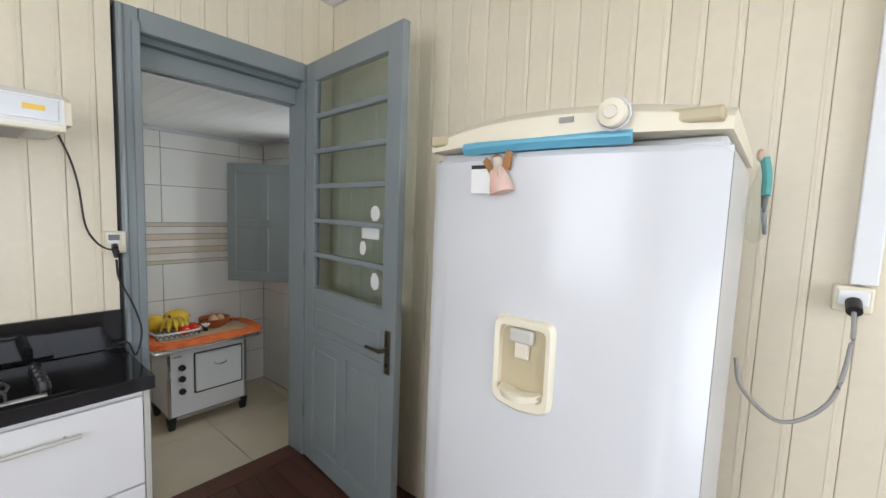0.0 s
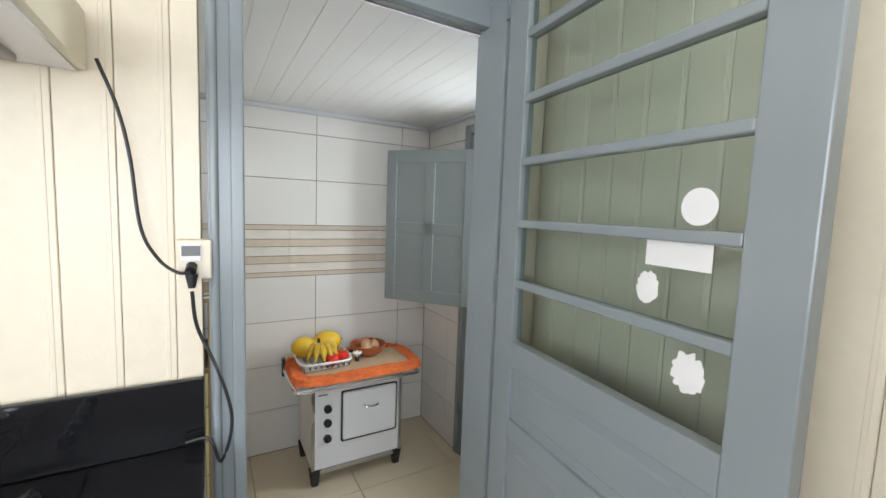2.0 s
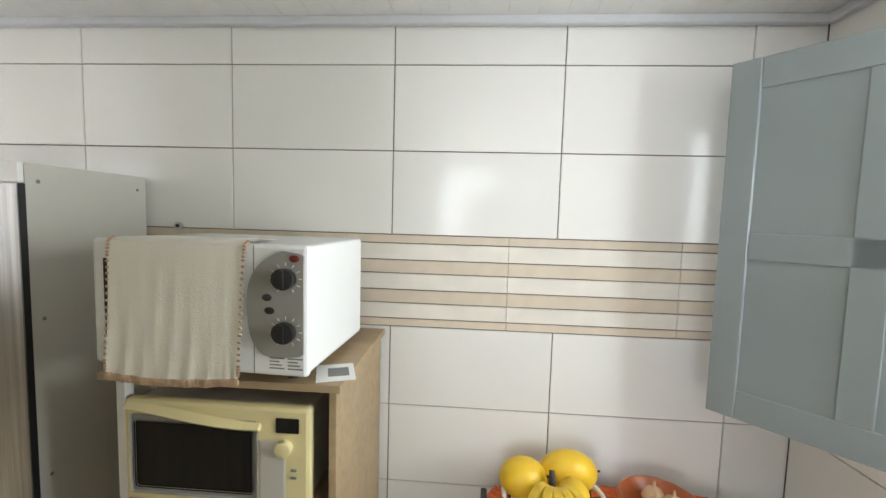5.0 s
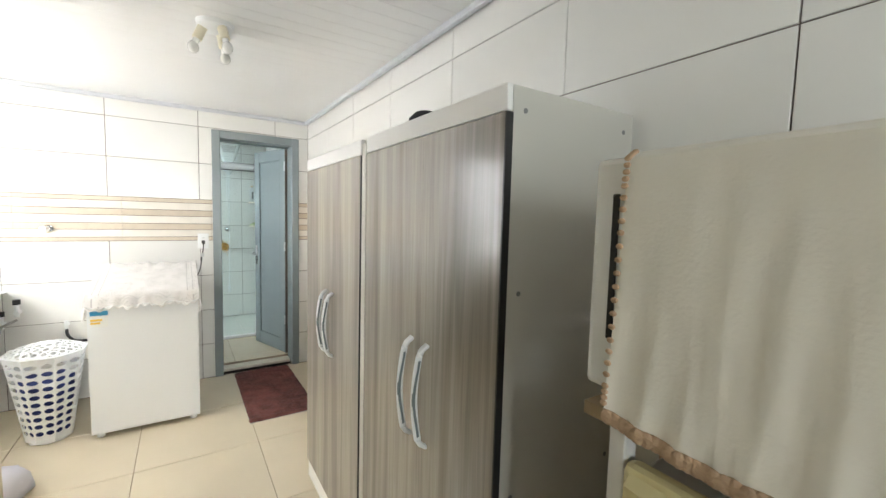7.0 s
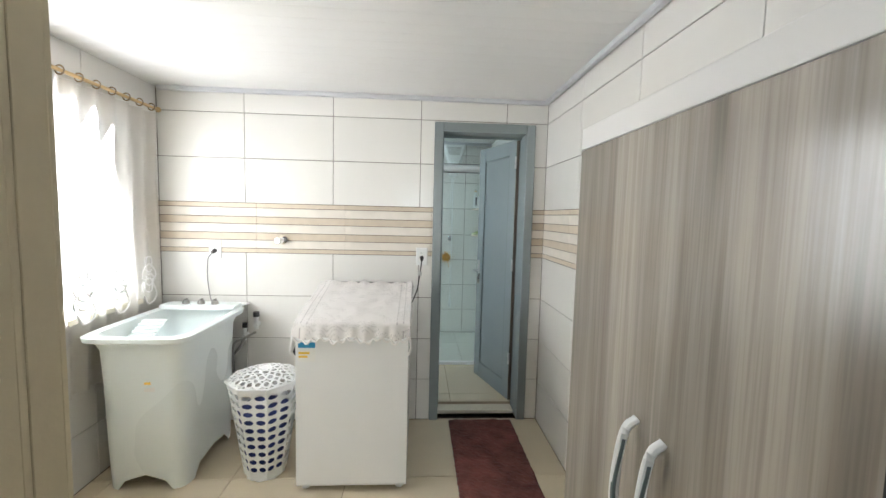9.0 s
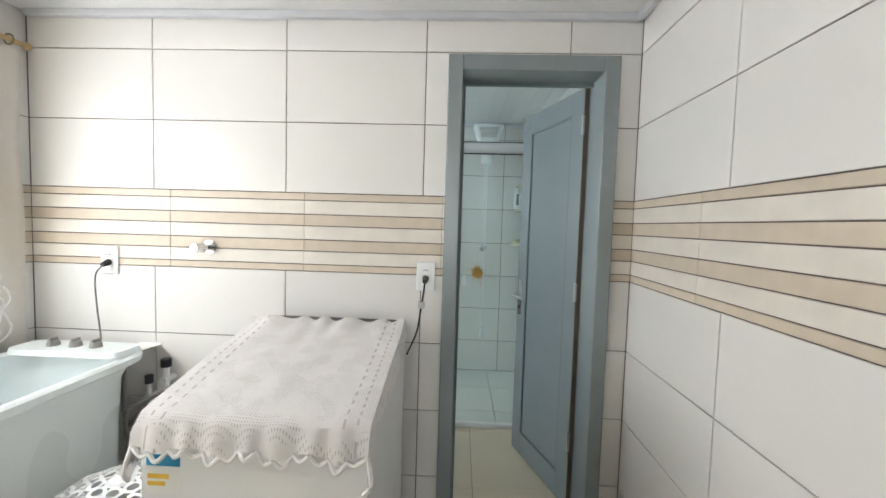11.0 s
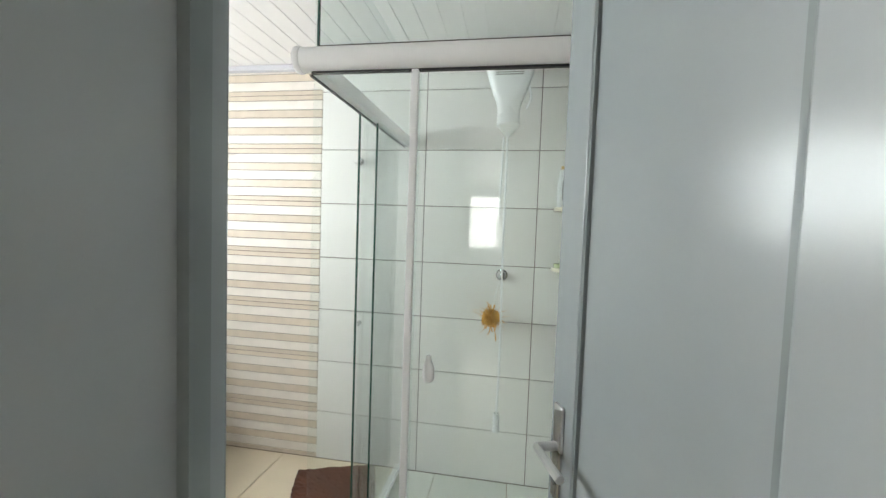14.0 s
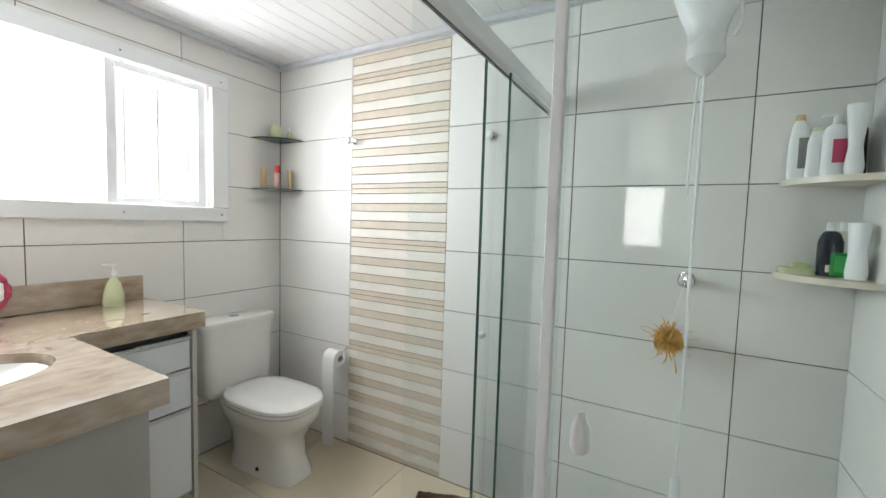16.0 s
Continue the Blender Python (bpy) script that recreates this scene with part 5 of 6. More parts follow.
rings = [super_ring(random.uniform(-.01, .01), random.uniform(-.01, .01), z, .095 + z * .12 + random.uniform(-.006, .006), .095 + z * .12 + random.uniform(-.006, .006), 2, 18) for z in (0, .06, .13, .2, .28, .33, .38)]
rings.append(super_ring(0, 0, .41, .08, .08, 2, 18))
part("cloth", loft(rings), "blue_cloth", cl, smooth=True)

tub = thing("laundry_tub", (.44, -2.385, 0), 0, "pale resin laundry tub with washboard and grey taps", "laundry tub")
rings = []
for z, a, b_, n in ((0, .300, .212, 7), (.05, .303, .214, 7), (.11, .306, .216, 7), (.30, .311, .221, 7), (.60, .317, .228, 7), (.78, .325, .236, 7), (.825, .345, .250, 7), (.842, .385, .278, 8), (.868, .390, .282, 8), (.876, .378, .268, 8), (.868, .338, .234, 6), (.70, .29, .19, 5), (.60, .25, .16, 4), (.585, .02, .02, 2)):
    ring = super_ring(.02, 0, z, a, b_, n, 72)
    if z < .06:
        # arched cut-outs between the four feet
        ring = [(x, y, z + (.085 - z) * min(1, max(0, 1 - max(0, abs(x - .02) / .195 - .62) / .38 if abs(y) > .19 else 1 - max(0, abs(y) / .135 - .5) / .5)) ** .6) for x, y, z in ring]
    rings.append(ring)
part("basin", loft(rings, False), "tub", tub, smooth=True)
part("underside", loft([super_ring(.02, 0, .13, .29, .20, 7, 24), super_ring(.02, 0, .14, .29, .20, 7, 24)]), "tub", tub)
bm = loft([super_ring(-.29, 0, .877, .08, .25, 6, 28), super_ring(-.29, 0, .90, .075, .245, 6, 28)])
part("tap_ledge", bm, "tub", tub, smooth=True)
part("washboard", loft([[(.28, y, .70), (.28 - .0, y, .712), (-.02, y, .862), (-.03, y, .85)] for y in (-.20, -.06)]), "tub", tub)
bm = bmesh.new()
for i in range(10):
    x = .26 - i * .028
    cyl((x, -.195, .722 + (.28 - x) * .5), (x, -.065, .722 + (.28 - x) * .5), .007, 6, bm=bm)
tagged(part("washboard_rib", bm, "tub", tub, smooth=True), kind="stuff")
for y in (-.10, .0, .09):
    k = part("knob", cyl((-.29, y, .90), (-.29, y, .922), .024, 16, .02), "grey_panel", tub, "grey round knob", True)
    part("grip", box(-.31, -.27, y - .005, y + .005, .92, .935, .003), "grey_panel", k)
part("label", box(.334, .3365, .02, .075, .56, .68), "paper", tub).matrix_basis = Matrix.Identity(4)
part("label_mark", box(.3365, .3375, .022, .055, .60, .64), "yellow", tub, "yellow printed label")
part("recycling_mark", box(.14, .18, .224, .2285, .62, .66), "navy", tub)

for nm, y, z, lab in (("wall_socket", -2.355, 1.26, "white wall socket with a cable to the tub"), ("wall_socket", -.895, 1.235, "white wall socket with a black plug by the bathroom door")):
    w = thing(nm, (0, y, z), 0, lab, "socket", "sockets on the tiled wall")
    part("plate", box(0, .010, -.042, .042, -.065, .065, .005), "plastic_white", w)
    part("insert", box(.010, .013, -.022, .022, .0, .05, .002), "plastic_white", w)
    for dy in (-.008, 0, .008):
        part("pin_hole", cyl((.0125, dy, .03 - abs(dy) * .4), (.0138, dy, .03 - abs(dy) * .4), .0025, 8), "black", w)
    part("plug", cyl((.010, 0, -.008), (.045, 0, -.018), .015, 12, .011), "black", w, smooth=True)
    if y < -2:
        part("cable", tube([(.045, 0, -.018), (.05, -.03, -.07), (.03, -.045, -.2), (.03, -.03, -.33), (.05, -.01, -.36)], .0035, 8, 8), "ink", w, "thin grey cable", True)
    else:
        part("cable", tube([(.045, 0, -.018), (.05, -.005, -.07), (.045, -.015, -.14), (.05, -.03, -.24), (.06, -.07, -.34)], .0042, 8, 8), "black", w, "black power cable", True)
        part("cable_tag", box(.042, .06, -.026, .002, -.135, -.105, .004), "steel", w)

tp = thing("wall_tap", (0, -1.885, 1.335), 0, "chrome stop valve on the striped tiles", "valve")
part("flange", cyl((0, 0, 0), (.008, 0, 0), .032, 24), "chrome", tp, smooth=True)
part("stem", cyl((.008, 0, 0), (.05, 0, 0), .014, 16), "chrome", tp, smooth=True)
part("handle", cyl((.05, 0, 0), (.10, -.01, 0), .022, 16, .019), "chrome", tp, smooth=True)
wv = thing("water_valve", (0, -2.06, .70), 0, "white plastic water taps with black handles and hoses", "valve")
for y, z, s in ((0, .06, 1), (-.08, -.02, .8)):
    b_ = cyl((0, y, z - .03), (.07, y, z - .03), .016 * s, 12)
    cyl((.05, y, z - .06), (.05, y, z + .03), .014 * s, 12, bm=b_)
    v_ = part("body", b_, "plastic_white", wv, smooth=True)
    part("handle", cyl((.05, y, z + .03), (.05, y, z + .065), .022 * s, 12), "black", v_, "black handle", True)
part("hose", tube([(.06, -.08, -.06), (.09, -.1, -.12), (.07, -.17, -.18), (.05, -.2, -.05), (.05, -.2, .08), (.09, -.235, .17)], .011, 8, 8), "grey_panel", wv, "grey corrugated hose", True)
part("hose_inlet", tube([(.06, 0, -.02), (.10, -.06, -.05), (.12, -.13, -.1), (.1, -.14, -.3), (.08, -.15, -.6)], .009, 8, 8), "grey_panel", wv, "grey drain hose", True)
wv2 = thing("water_valve", (0, -1.80, .61), 0, "white plastic washing machine tap with black hose", "valve")
b_ = cyl((0, 0, 0), (.06, 0, 0), .014, 12)
cyl((.05, 0, -.03), (.05, 0, .035), .013, 12, bm=b_)
part("body", b_, "plastic_white", wv2, smooth=True)
part("hose", tube([(.05, 0, -.03), (.06, .01, -.08), (.08, .06, -.12), (.10, .16, -.12), (.10, .2, -.12)], .010, 8, 8), "black", wv2, "black inlet hose", True)


def plush(name, loc, w, d, material, label, rz=0.0, seed=1):
    ob = thing(name, loc, rz, label, "rug")
    b_ = bmesh.new()
    random.seed(seed)
    nx, ny = int(w / .016), int(d / .016)
    g = []
    for j in range(ny + 1):
        row = []
        for i in range(nx + 1):
            e = min(i, nx - i, j, ny - j)
            z = (.003 if e == 0 else .016) + (.008 * random.random() if e else 0) + .004 * noise.noise((i * .13, j * .13, seed))
            row.append(b_.verts.new((-w / 2 + w * i / nx + .005 * random.uniform(-1, 1), -d / 2 + d * j / ny + .005 * random.uniform(-1, 1), z)))
        g.append(row)
    for j in range(ny):
        for i in range(nx):
            b_.faces.new((g[j][i], g[j][i + 1], g[j + 1][i + 1], g[j + 1][i]))
    part("plush_surface", b_, material, ob)
    part("backing", box(-w / 2, w / 2, -d / 2, d / 2, 0, .003), "ink", ob)
    return ob


plush("rug", (.545, -.435, 0), 1.03, .47, "rug_wine", "dark wine plush rug before the bathroom door")

lamp = thing("ceiling_light", (1.86, -.90, CL), 0, "white round ceiling fitting with three bare bulbs", "ceiling light")
part("base", lathe([(.0, -.035), (.05, -.035), (.075, -.02), (.08, 0), (.0, 0)], (0, 0, 0), 28, False), "plastic_white", lamp, smooth=True)
for k in range(3):
    t = k * 2.09 + .5
    dx, dy = math.cos(t), math.sin(t)
    s = part("socket", cyl((.05 * dx, .05 * dy, -.025), (.075 * dx, .075 * dy, -.085), .021, 14), "white_warm", lamp, smooth=True)
    bb = cyl((.075 * dx, .075 * dy, -.085), (.082 * dx, .082 * dy, -.105), .014, 12)
    ball((.09 * dx, .09 * dy, -.125), .024, (1, 1, 1.15), 12, bb)
    part("bulb", bb, "ceramic", s, "unlit glass bulb", True)

# a small bundle of white cloth on the floor by the board wall corner
bag = thing("cloth_bundle", (1.26, -1.84, 0), 0, "pale crumpled cloth bag on the floor", "bag")
random.seed(9)
rings = []
for z, r in ((0, .10), (.03, .125), (.08, .12), (.13, .085), (.16, .03)):
    rings.append([(x + .012 * random.uniform(-1, 1), y + .012 * random.uniform(-1, 1), z + .008 * random.uniform(-1, 1)) for x, y, z in super_ring(0, 0, z, r, r * .8, 2, 18)])
part("cloth", loft(rings), "pale_cloth", bag, smooth=True)
hk = thing("pipe_cap", (3.562, 0, 1.60), 0, "small dark round wall plug on the tiles", "cap")
part("disc", cyl((0, 0, 0), (0, -.012, 0), .016, 16), "steel", hk)
part("screw", cyl((0, -.012, 0), (0, -.016, 0), .007, 10), "black", hk)

# ---- bathroom ----
FITTED = True
BF = -.05
vanity_top = thing("marble_worktop", (-.12, -3.13, 0), 0, "polished beige marble vanity top with oval basin cutout", "vanity top")
bm = bmesh.new()
outline = [(0, 0), (0, 1.285), (-.755, 1.285), (-.765, .575), (-1.285, .555), (-1.285, 0)]
hole = [(-.40 + .25 * math.cos(2 * math.pi * k / 36), .80 + .20 * math.sin(2 * math.pi * k / 36)) for k in range(36)]


def slab_with_hole(bm, outline, hole, z0, z1):
    for z in (z0, z1):
        o = [bm.verts.new((x, y, z)) for x, y in outline]
        h = [bm.verts.new((x, y, z)) for x, y in hole]
        es = [bm.edges.new((a, b)) for a, b in zip(o, o[1:] + o[:1])] + [bm.edges.new((a, b)) for a, b in zip(h, h[1:] + h[:1])]
        bmesh.ops.triangle_fill(bm, use_beauty=True, use_dissolve=False, edges=es)
        if z == z0:
            lo, lh = o, h
        else:
            for low, high in ((lo, o), (lh, h)):
                for i in range(len(low)):
                    j = (i + 1) % len(low)
                    bm.faces.new((low[i], low[j], high[j], high[i]))


slab_with_hole(bm, outline, hole, .91, .985)
part("slab", bm, "marble", vanity_top)
part("upstand", box(-1.26, -.0, .001, .022, .987, 1.115, .003), "marble", vanity_top)
basin = part("basin", loft([[(x * s - .40 * (s - 1), y * s - .80 * (s - 1), z) for x, y in hole] for s, z in ((1.03, .909), (.99, .955), (.9, .90), (.7, .85), (.35, .83), (.06, .825))], False), "ceramic", vanity_top, "white ceramic basin", True)
part("drain", cyl((-.40, .80, .824), (-.40, .80, .832), .022, 18), "chrome", basin)

van = thing("vanity_cabinet", (-.12, -3.13, BF), 0, "grey vanity cabinet with glossy white drawers", "cabinet")
part("body", box(-.715, -.0, .60, 1.255, .30, .955, .002), "grey_cab", van)
part("body", box(-1.215, -.0, .005, .53, .15, .955, .002), "grey_cab", van)
part("side_panel", box(-1.24, -1.22, .005, .56, .13, .955, .002), "mdf_side", van)
for z0, z1 in ((.78, .91), (.59, .755), (.17, .565)):
    d = part("drawer", box(-1.215, -.79, .53, .55, z0, z1, .002), "white_gloss", van, "glossy white drawer front")
    part("grip", box(-1.215, -.79, .532, .556, z1 + .003, z1 + .020, .002), "steel", d, "aluminium grip profile")
# black sheet behind the fronts, standing in for the shade between drawers
part("gap", box(-1.213, -.79, .528, .532, .16, .95), "black", van)

soap = thing("soap_dispenser", (-1.215, -3.045, .985), 0, "pale green soap bottle with white pump", "soap dispenser")
part("bottle", lathe([(.0, 0), (.042, 0), (.046, .012), (.043, .06), (.03, .11), (.016, .135), (.014, .15)], (0, 0, 0), 24, False), "green_soap", soap, smooth=True)
b_ = cyl((0, 0, .15), (0, 0, .172), .016, 14)
cyl((0, 0, .172), (0, 0, .20), .005, 8, bm=b_)
box(-.012, .05, -.009, .009, .198, .21, .003, 1, b_)
part("pump", b_, "plastic_white", soap, smooth=True)
mi = thing("table_mirror", (-.745, -2.98, .985), 60, "round pink framed table mirror on the vanity top", "mirror")
b_ = tube([(.0, .085 * math.cos(2 * math.pi * k / 24), .135 + .085 * math.sin(2 * math.pi * k / 24)) for k in range(25)], .012, 8, 0)
part("frame", b_, "pink", mi, smooth=True)
part("glass", cyl((-.004, 0, .135), (.004, 0, .135), .08, 28), "chrome", mi, "silvered mirror glass")
part("stand", lathe([(.0, 0), (.06, 0), (.062, .008), (.015, .018), (.010, .05)], (0, 0, 0), 20, False), "pink", mi, smooth=True)

toilet = thing("toilet", (-1.84, -3.13, BF), 0, "white ceramic close-coupled toilet with closed lid", "toilet")
tk = part("tank", loft([super_ring(0, .10, z, a, b_, 7, 32) for z, a, b_ in ((.40, .195, .085), (.44, .215, .092), (.60, .23, .095), (.825, .24, .098))]), "ceramic", toilet, smooth=True)
part("tank_lid", loft([super_ring(0, .105, z, a, b_, 7, 32) for z, a, b_ in ((.826, .248, .105), (.845, .255, .108), (.862, .25, .104), (.868, .235, .09))]), "ceramic", tk, smooth=True)
part("button", cyl((0, .11, .866), (0, .11, .875), .03, 20, bev=.002), "steel", tk, "chrome flush button", True)


def bowl_ring(z, w, back, front, n=3.2, seg=40):
    out = []
    for k in range(seg):
        t = 2 * math.pi * k / seg
        c, s = math.cos(t), math.sin(t)
        x = w * math.copysign(abs(c) ** (2 / n), c)
        y = math.copysign(abs(s) ** (2 / n), s)
        y = (back + front) / 2 + y * (front - back) / 2
        x *= 1 - .10 * max(0, s) ** 2
        out.append((x, y, z))
    return out


part("bowl", loft([bowl_ring(z, w, a, f, n) for z, w, a, f, n in ((0, .125, .20, .74, 5), (.03, .12, .20, .735, 5), (.12, .11, .2, .70, 4.5), (.22, .125, .19, .69, 4), (.30, .17, .17, .74, 3.4), (.36, .20, .16, .785, 3), (.405, .205, .15, .79, 3), (.41, .19, .16, .775, 3))]), "ceramic", toilet, smooth=True)
part("seat", loft([bowl_ring(z, w, a, f, 2.9) for z, w, a, f in ((.412, .20, .20, .795), (.418, .208, .195, .803), (.428, .208, .195, .803), (.432, .20, .20, .795))]), "ceramic", toilet, smooth=True)
part("lid", loft([bowl_ring(z, w, a, f, 2.9) for z, w, a, f in ((.434, .203, .195, .798), (.440, .21, .19, .805), (.455, .208, .19, .80), (.468, .18, .21, .76), (.472, .12, .26, .68))]), "ceramic", toilet, "closed white lid", True)
for x in (-.09, .09):
    part("hinge", cyl((x - .025, .195, .445), (x + .025, .195, .445), .013, 10), "ceramic", toilet)
part("bolt_cap", ball((.118, .50, .05), .012, (1, 1, 1), 10), "black", toilet)
part("pipe", cyl((.17, .09, .36), (.26, .02, .36), .012, 10), "chrome", toilet, smooth=True)

ph = thing("toilet_paper", (-2.20, -2.50, .545), 0, "white toilet paper roll on a chrome holder, sheet hanging down", "toilet paper")
part("roll", lathe([(.018, -.05), (.052, -.05), (.054, -.045), (.054, .045), (.052, .05), (.018, .05)], (0, 0, 0), 28, False), "paper", ph, smooth=True)
ph.children[0].matrix_basis = Matrix.Rotation(radians(90), 4, "X")
part("core", cyl((0, -.051, 0), (0, .051, 0), .018, 16), "ink", ph)
part("sheet", loft([[(.053 + .004 * math.sin(z * 20), -.05, -z), (.053 + .004 * math.sin(z * 20), .048, -z), (.055 + .004 * math.sin(z * 20), .048, -z), (.055 + .004 * math.sin(z * 20), -.05, -z)] for z in [k * .057 for k in range(11)]]), "paper", ph)
part("holder", tube([(-.07, .065, .06), (-.03, .068, .06), (0, .068, .03), (0, .068, 0), (0, .0, 0)], .006, 8, 5), "chrome", ph, "chrome holder", True)
for y in (-2.42, -1.455):
    h_ = thing("robe_hook", (-2.276, y, 1.93 if y < -2 else 1.90), 0, "chrome robe hook on the tiles", "hook", "hooks on the bathroom wall")
    part("flange", cyl((0, 0, 0), (.01, 0, 0), .022, 18), "chrome", h_, smooth=True)
    part("stem", cyl((.01, 0, 0), (.055, 0, .004), .012, 14), "chrome", h_, smooth=True)
    part("knob", cyl((.055, 0, .004), (.075, 0, .006), .024, 18, .022), "ceramic", h_, smooth=True)


def quarter(name, parent, r, z, t, material, cx=0, cy=0, sx=1, sy=1, label=""):
    pts = [(cx, cy)] + [(cx + sx * r * math.cos(a), cy + sy * r * math.sin(a)) for a in [k * math.pi / 24 for k in range(13)]]
    return part(name, loft([[(x, y, z) for x, y in pts], [(x, y, z + t) for x, y in pts]]), material, parent, label)


for z in (1.972, 1.632):
    s = thing("glass_corner_shelf", (-2.276, -3.13, z), 0, "small glass corner shelf with a chrome rail", "shelf", "glass shelves in the corner")
    quarter("glass", s, .235, 0, .007, "glass_edge")
    part("clip", ball((.215, .012, .003), .01), "chrome", s)
    part("clip", ball((.012, .215, .003), .01), "chrome", s)


def bottle(name, loc, prof, material, cap, label, flat=1.0, rz=0.0, n=2.4, cap_h=.03, cap_r=None, group=""):
    ob = thing(name, loc, rz, label, "bottle", group)
    part("bottle", loft([super_ring(0, 0, z, r, r * flat, n, 20) for r, z in prof]), material, ob, smooth=True)
    r, z = prof[-1]
    r = cap_r or r
    part("cap", loft([super_ring(0, 0, z + .001, r, r * max(flat, .7), n, 16), super_ring(0, 0, z + cap_h, r * .92, r * .92 * max(flat, .7), n, 16)]), cap, ob, smooth=True)
    return ob


bottle("scent_pot", (-2.17, -3.045, 1.98), ((.03, 0), (.038, .01), (.038, .075), (.03, .085)), "green_soap", "stone", "green scented pot on the glass shelf", cap_h=.01)
bottle("small_bottle", (-2.235, -2.985, 1.98), ((.014, 0), (.015, .05), (.008, .06)), "green_soap", "plastic_white", "small bottle on the glass shelf")
bottle("tube", (-2.10, -3.08, 1.64), ((.02, 0), (.024, .02), (.024, .10), (.026, .13)), "tan_bottle", "tan_bottle", "tan cosmetic tube on the glass shelf", .5, 20, cap_h=.005)
bottle("tube", (-2.17, -3.03, 1.64), ((.022, 0), (.025, .02), (.027, .10), (.026, .11)), "pink_tube", "red", "pink tube with a red cap on the glass shelf", .6, 40, cap_h=.05)
bottle("tube", (-2.235, -2.98, 1.64), ((.018, 0), (.022, .03), (.028, .13)), "tan_bottle", "stone", "tan and white tube on the glass shelf", .45, 60, cap_h=.005)

# shower
FITTED = False
shower = thing("shower_enclosure", (-1.0, -1.095, .053), 0, "corner shower enclosure of clear glass in white profiles", "shower enclosure")
SX, SY, ST = 1.135, 1.058, 1.90
part("header", cyl((0, -.03, 1.943), (0, SY, 1.943), .036, 20), "plastic_white", shower, "white rounded header rail", True)
part("header_cap", cyl((0, -.05, 1.943), (0, -.028, 1.943), .040, 20, bev=.006), "plastic_white", shower, smooth=True)
part("header_seal", box(-.006, .006, 0, SY, ST, ST + .007), "black", shower)
part("side_rail", box(-SX, -.02, -.018, .018, 1.91, 1.968, .006), "plastic_white", shower)
part("side_seal", box(-SX, -.02, -.019, -.012, 1.903, 1.909), "black", shower)
part("sill", box(-.018, .018, 0, SY, 0, .03, .004), "plastic_white", shower)
part("sill", box(-SX, -.02, -.018, .018, 0, .03, .004), "plastic_white", shower)
part("pane", box(-.022, -.016, .305, SY, .031, ST), "shower_glass", shower)
p_ = part("pane", box(.006, .012, .012, .34, .031, ST), "shower_glass", shower)
part("pane_profile", box(.002, .022, .313, .333, .031, ST, .002), "plastic_white", p_, "white edge profile")
part("wall_profile", box(-.022, .008, SY - .02, SY, .031, ST, .002), "plastic_white", shower)
p_ = part("pane", box(-1.0, -.43, -.016, -.010, .031, ST), "shower_glass", shower)
part("pane_edge", box(-.43, -.425, -.017, -.009, .031, ST), "glass_edge", p_, "dark green glass edge")
p_ = part("pane", box(-SX, -.57, .010, .016, .031, ST), "shower_glass", shower)
part("pane_edge", box(-.57, -.565, .009, .017, .031, ST), "glass_edge", p_, "dark green glass edge")
for x in (-.48, -.505):
    part("handle", box(x, x + .018, -.034, -.016, 1.02, 1.04, .004), "plastic_white", shower)
p_ = part("upper_pane", box(-.006, .0, .02, SY, 1.984, 2.382), "shower_glass", shower)
part("pane_edge", box(-.007, .001, .014, .020, 1.984, 2.382), "glass_edge", p_, "dark green glass edge")
part("pane_edge", box(-.007, .001, .02, SY, 1.981, 1.985), "black", p_)
p_ = part("upper_pane", box(-SX, -.02, -.003, .003, 1.972, 2.382), "shower_glass", shower)
part("pane_edge", box(-SX, -.02, -.004, .004, 1.969, 1.973), "black", p_)
wc = thing("suction_hook", (-1.018, -.71, 1.09), 0, "white plastic suction hook on the shower glass", "hook")
part("hook", loft([super_ring(.012, 0, z, .008, r, 2.2, 14) for z, r in ((-.045, .010), (-.035, .018), (0, .017), (.02, .009), (.035, .007))]), "plastic_white", wc, smooth=True)
FITTED = True

es = thing("electric_shower", (-2.276, -.53, 2.0), 0, "white electric shower head with a hand hose", "shower head")
part("arm", cyl((0, 0, .40), (.17, 0, .36), .014, 12), "plastic_white", es, smooth=True)
part("body", loft([super_ring(.24, 0, .04, .035, .035, 2.5, 24), super_ring(.24, 0, .07, .05, .05, 2.5, 24), super_ring(.24, 0, .17, .06, .065, 3, 24), super_ring(.235, 0, .25, .078, .095, 5, 24), super_ring(.22, 0, .41, .10, .145, 7, 24), super_ring(.22, 0, .425, .09, .135, 7, 24)]), "plastic_white", es, smooth=True)
for k in range(9):
    part("slot", box(.30, .3165 + k * .0006, -.07 - k * .003, .07 + k * .003, .30 + k * .011, .304 + k * .011), "grey_panel", es)
part("spray_cup", loft([super_ring(.24, 0, -.0, .012, .012, 2, 20), super_ring(.24, 0, .02, .03, .03, 2, 20), super_ring(.24, 0, .06, .062, .062, 2, 20), super_ring(.24, 0, .16, .058, .058, 2, 20)]), "plastic_white", es, smooth=True)
part("hose", tube([(.24, 0, .0), (.235, .0, -.3), (.20, .0, -.7), (.18, .005, -1.2), (.15, 0, -1.55)], .006, 8, 8), "plastic_white", es, "thin white shower hose", True)
part("hose_return", tube([(.24, -.02, .0), (.225, -.025, -.2), (.21, -.03, -.42)], .005, 8, 8), "plastic_white", es, "thin white shower hose", True)
part("hand_spray", cyl((.15, 0, -1.55), (.145, 0, -1.66), .016, 12, .022), "plastic_white", es, smooth=True)
part("wire", tube([(.0, .10, .22), (.05, .12, .26), (.10, .10, .34), (.16, .06, .36)], .006, 8, 6), "plastic_white", es, smooth=True)
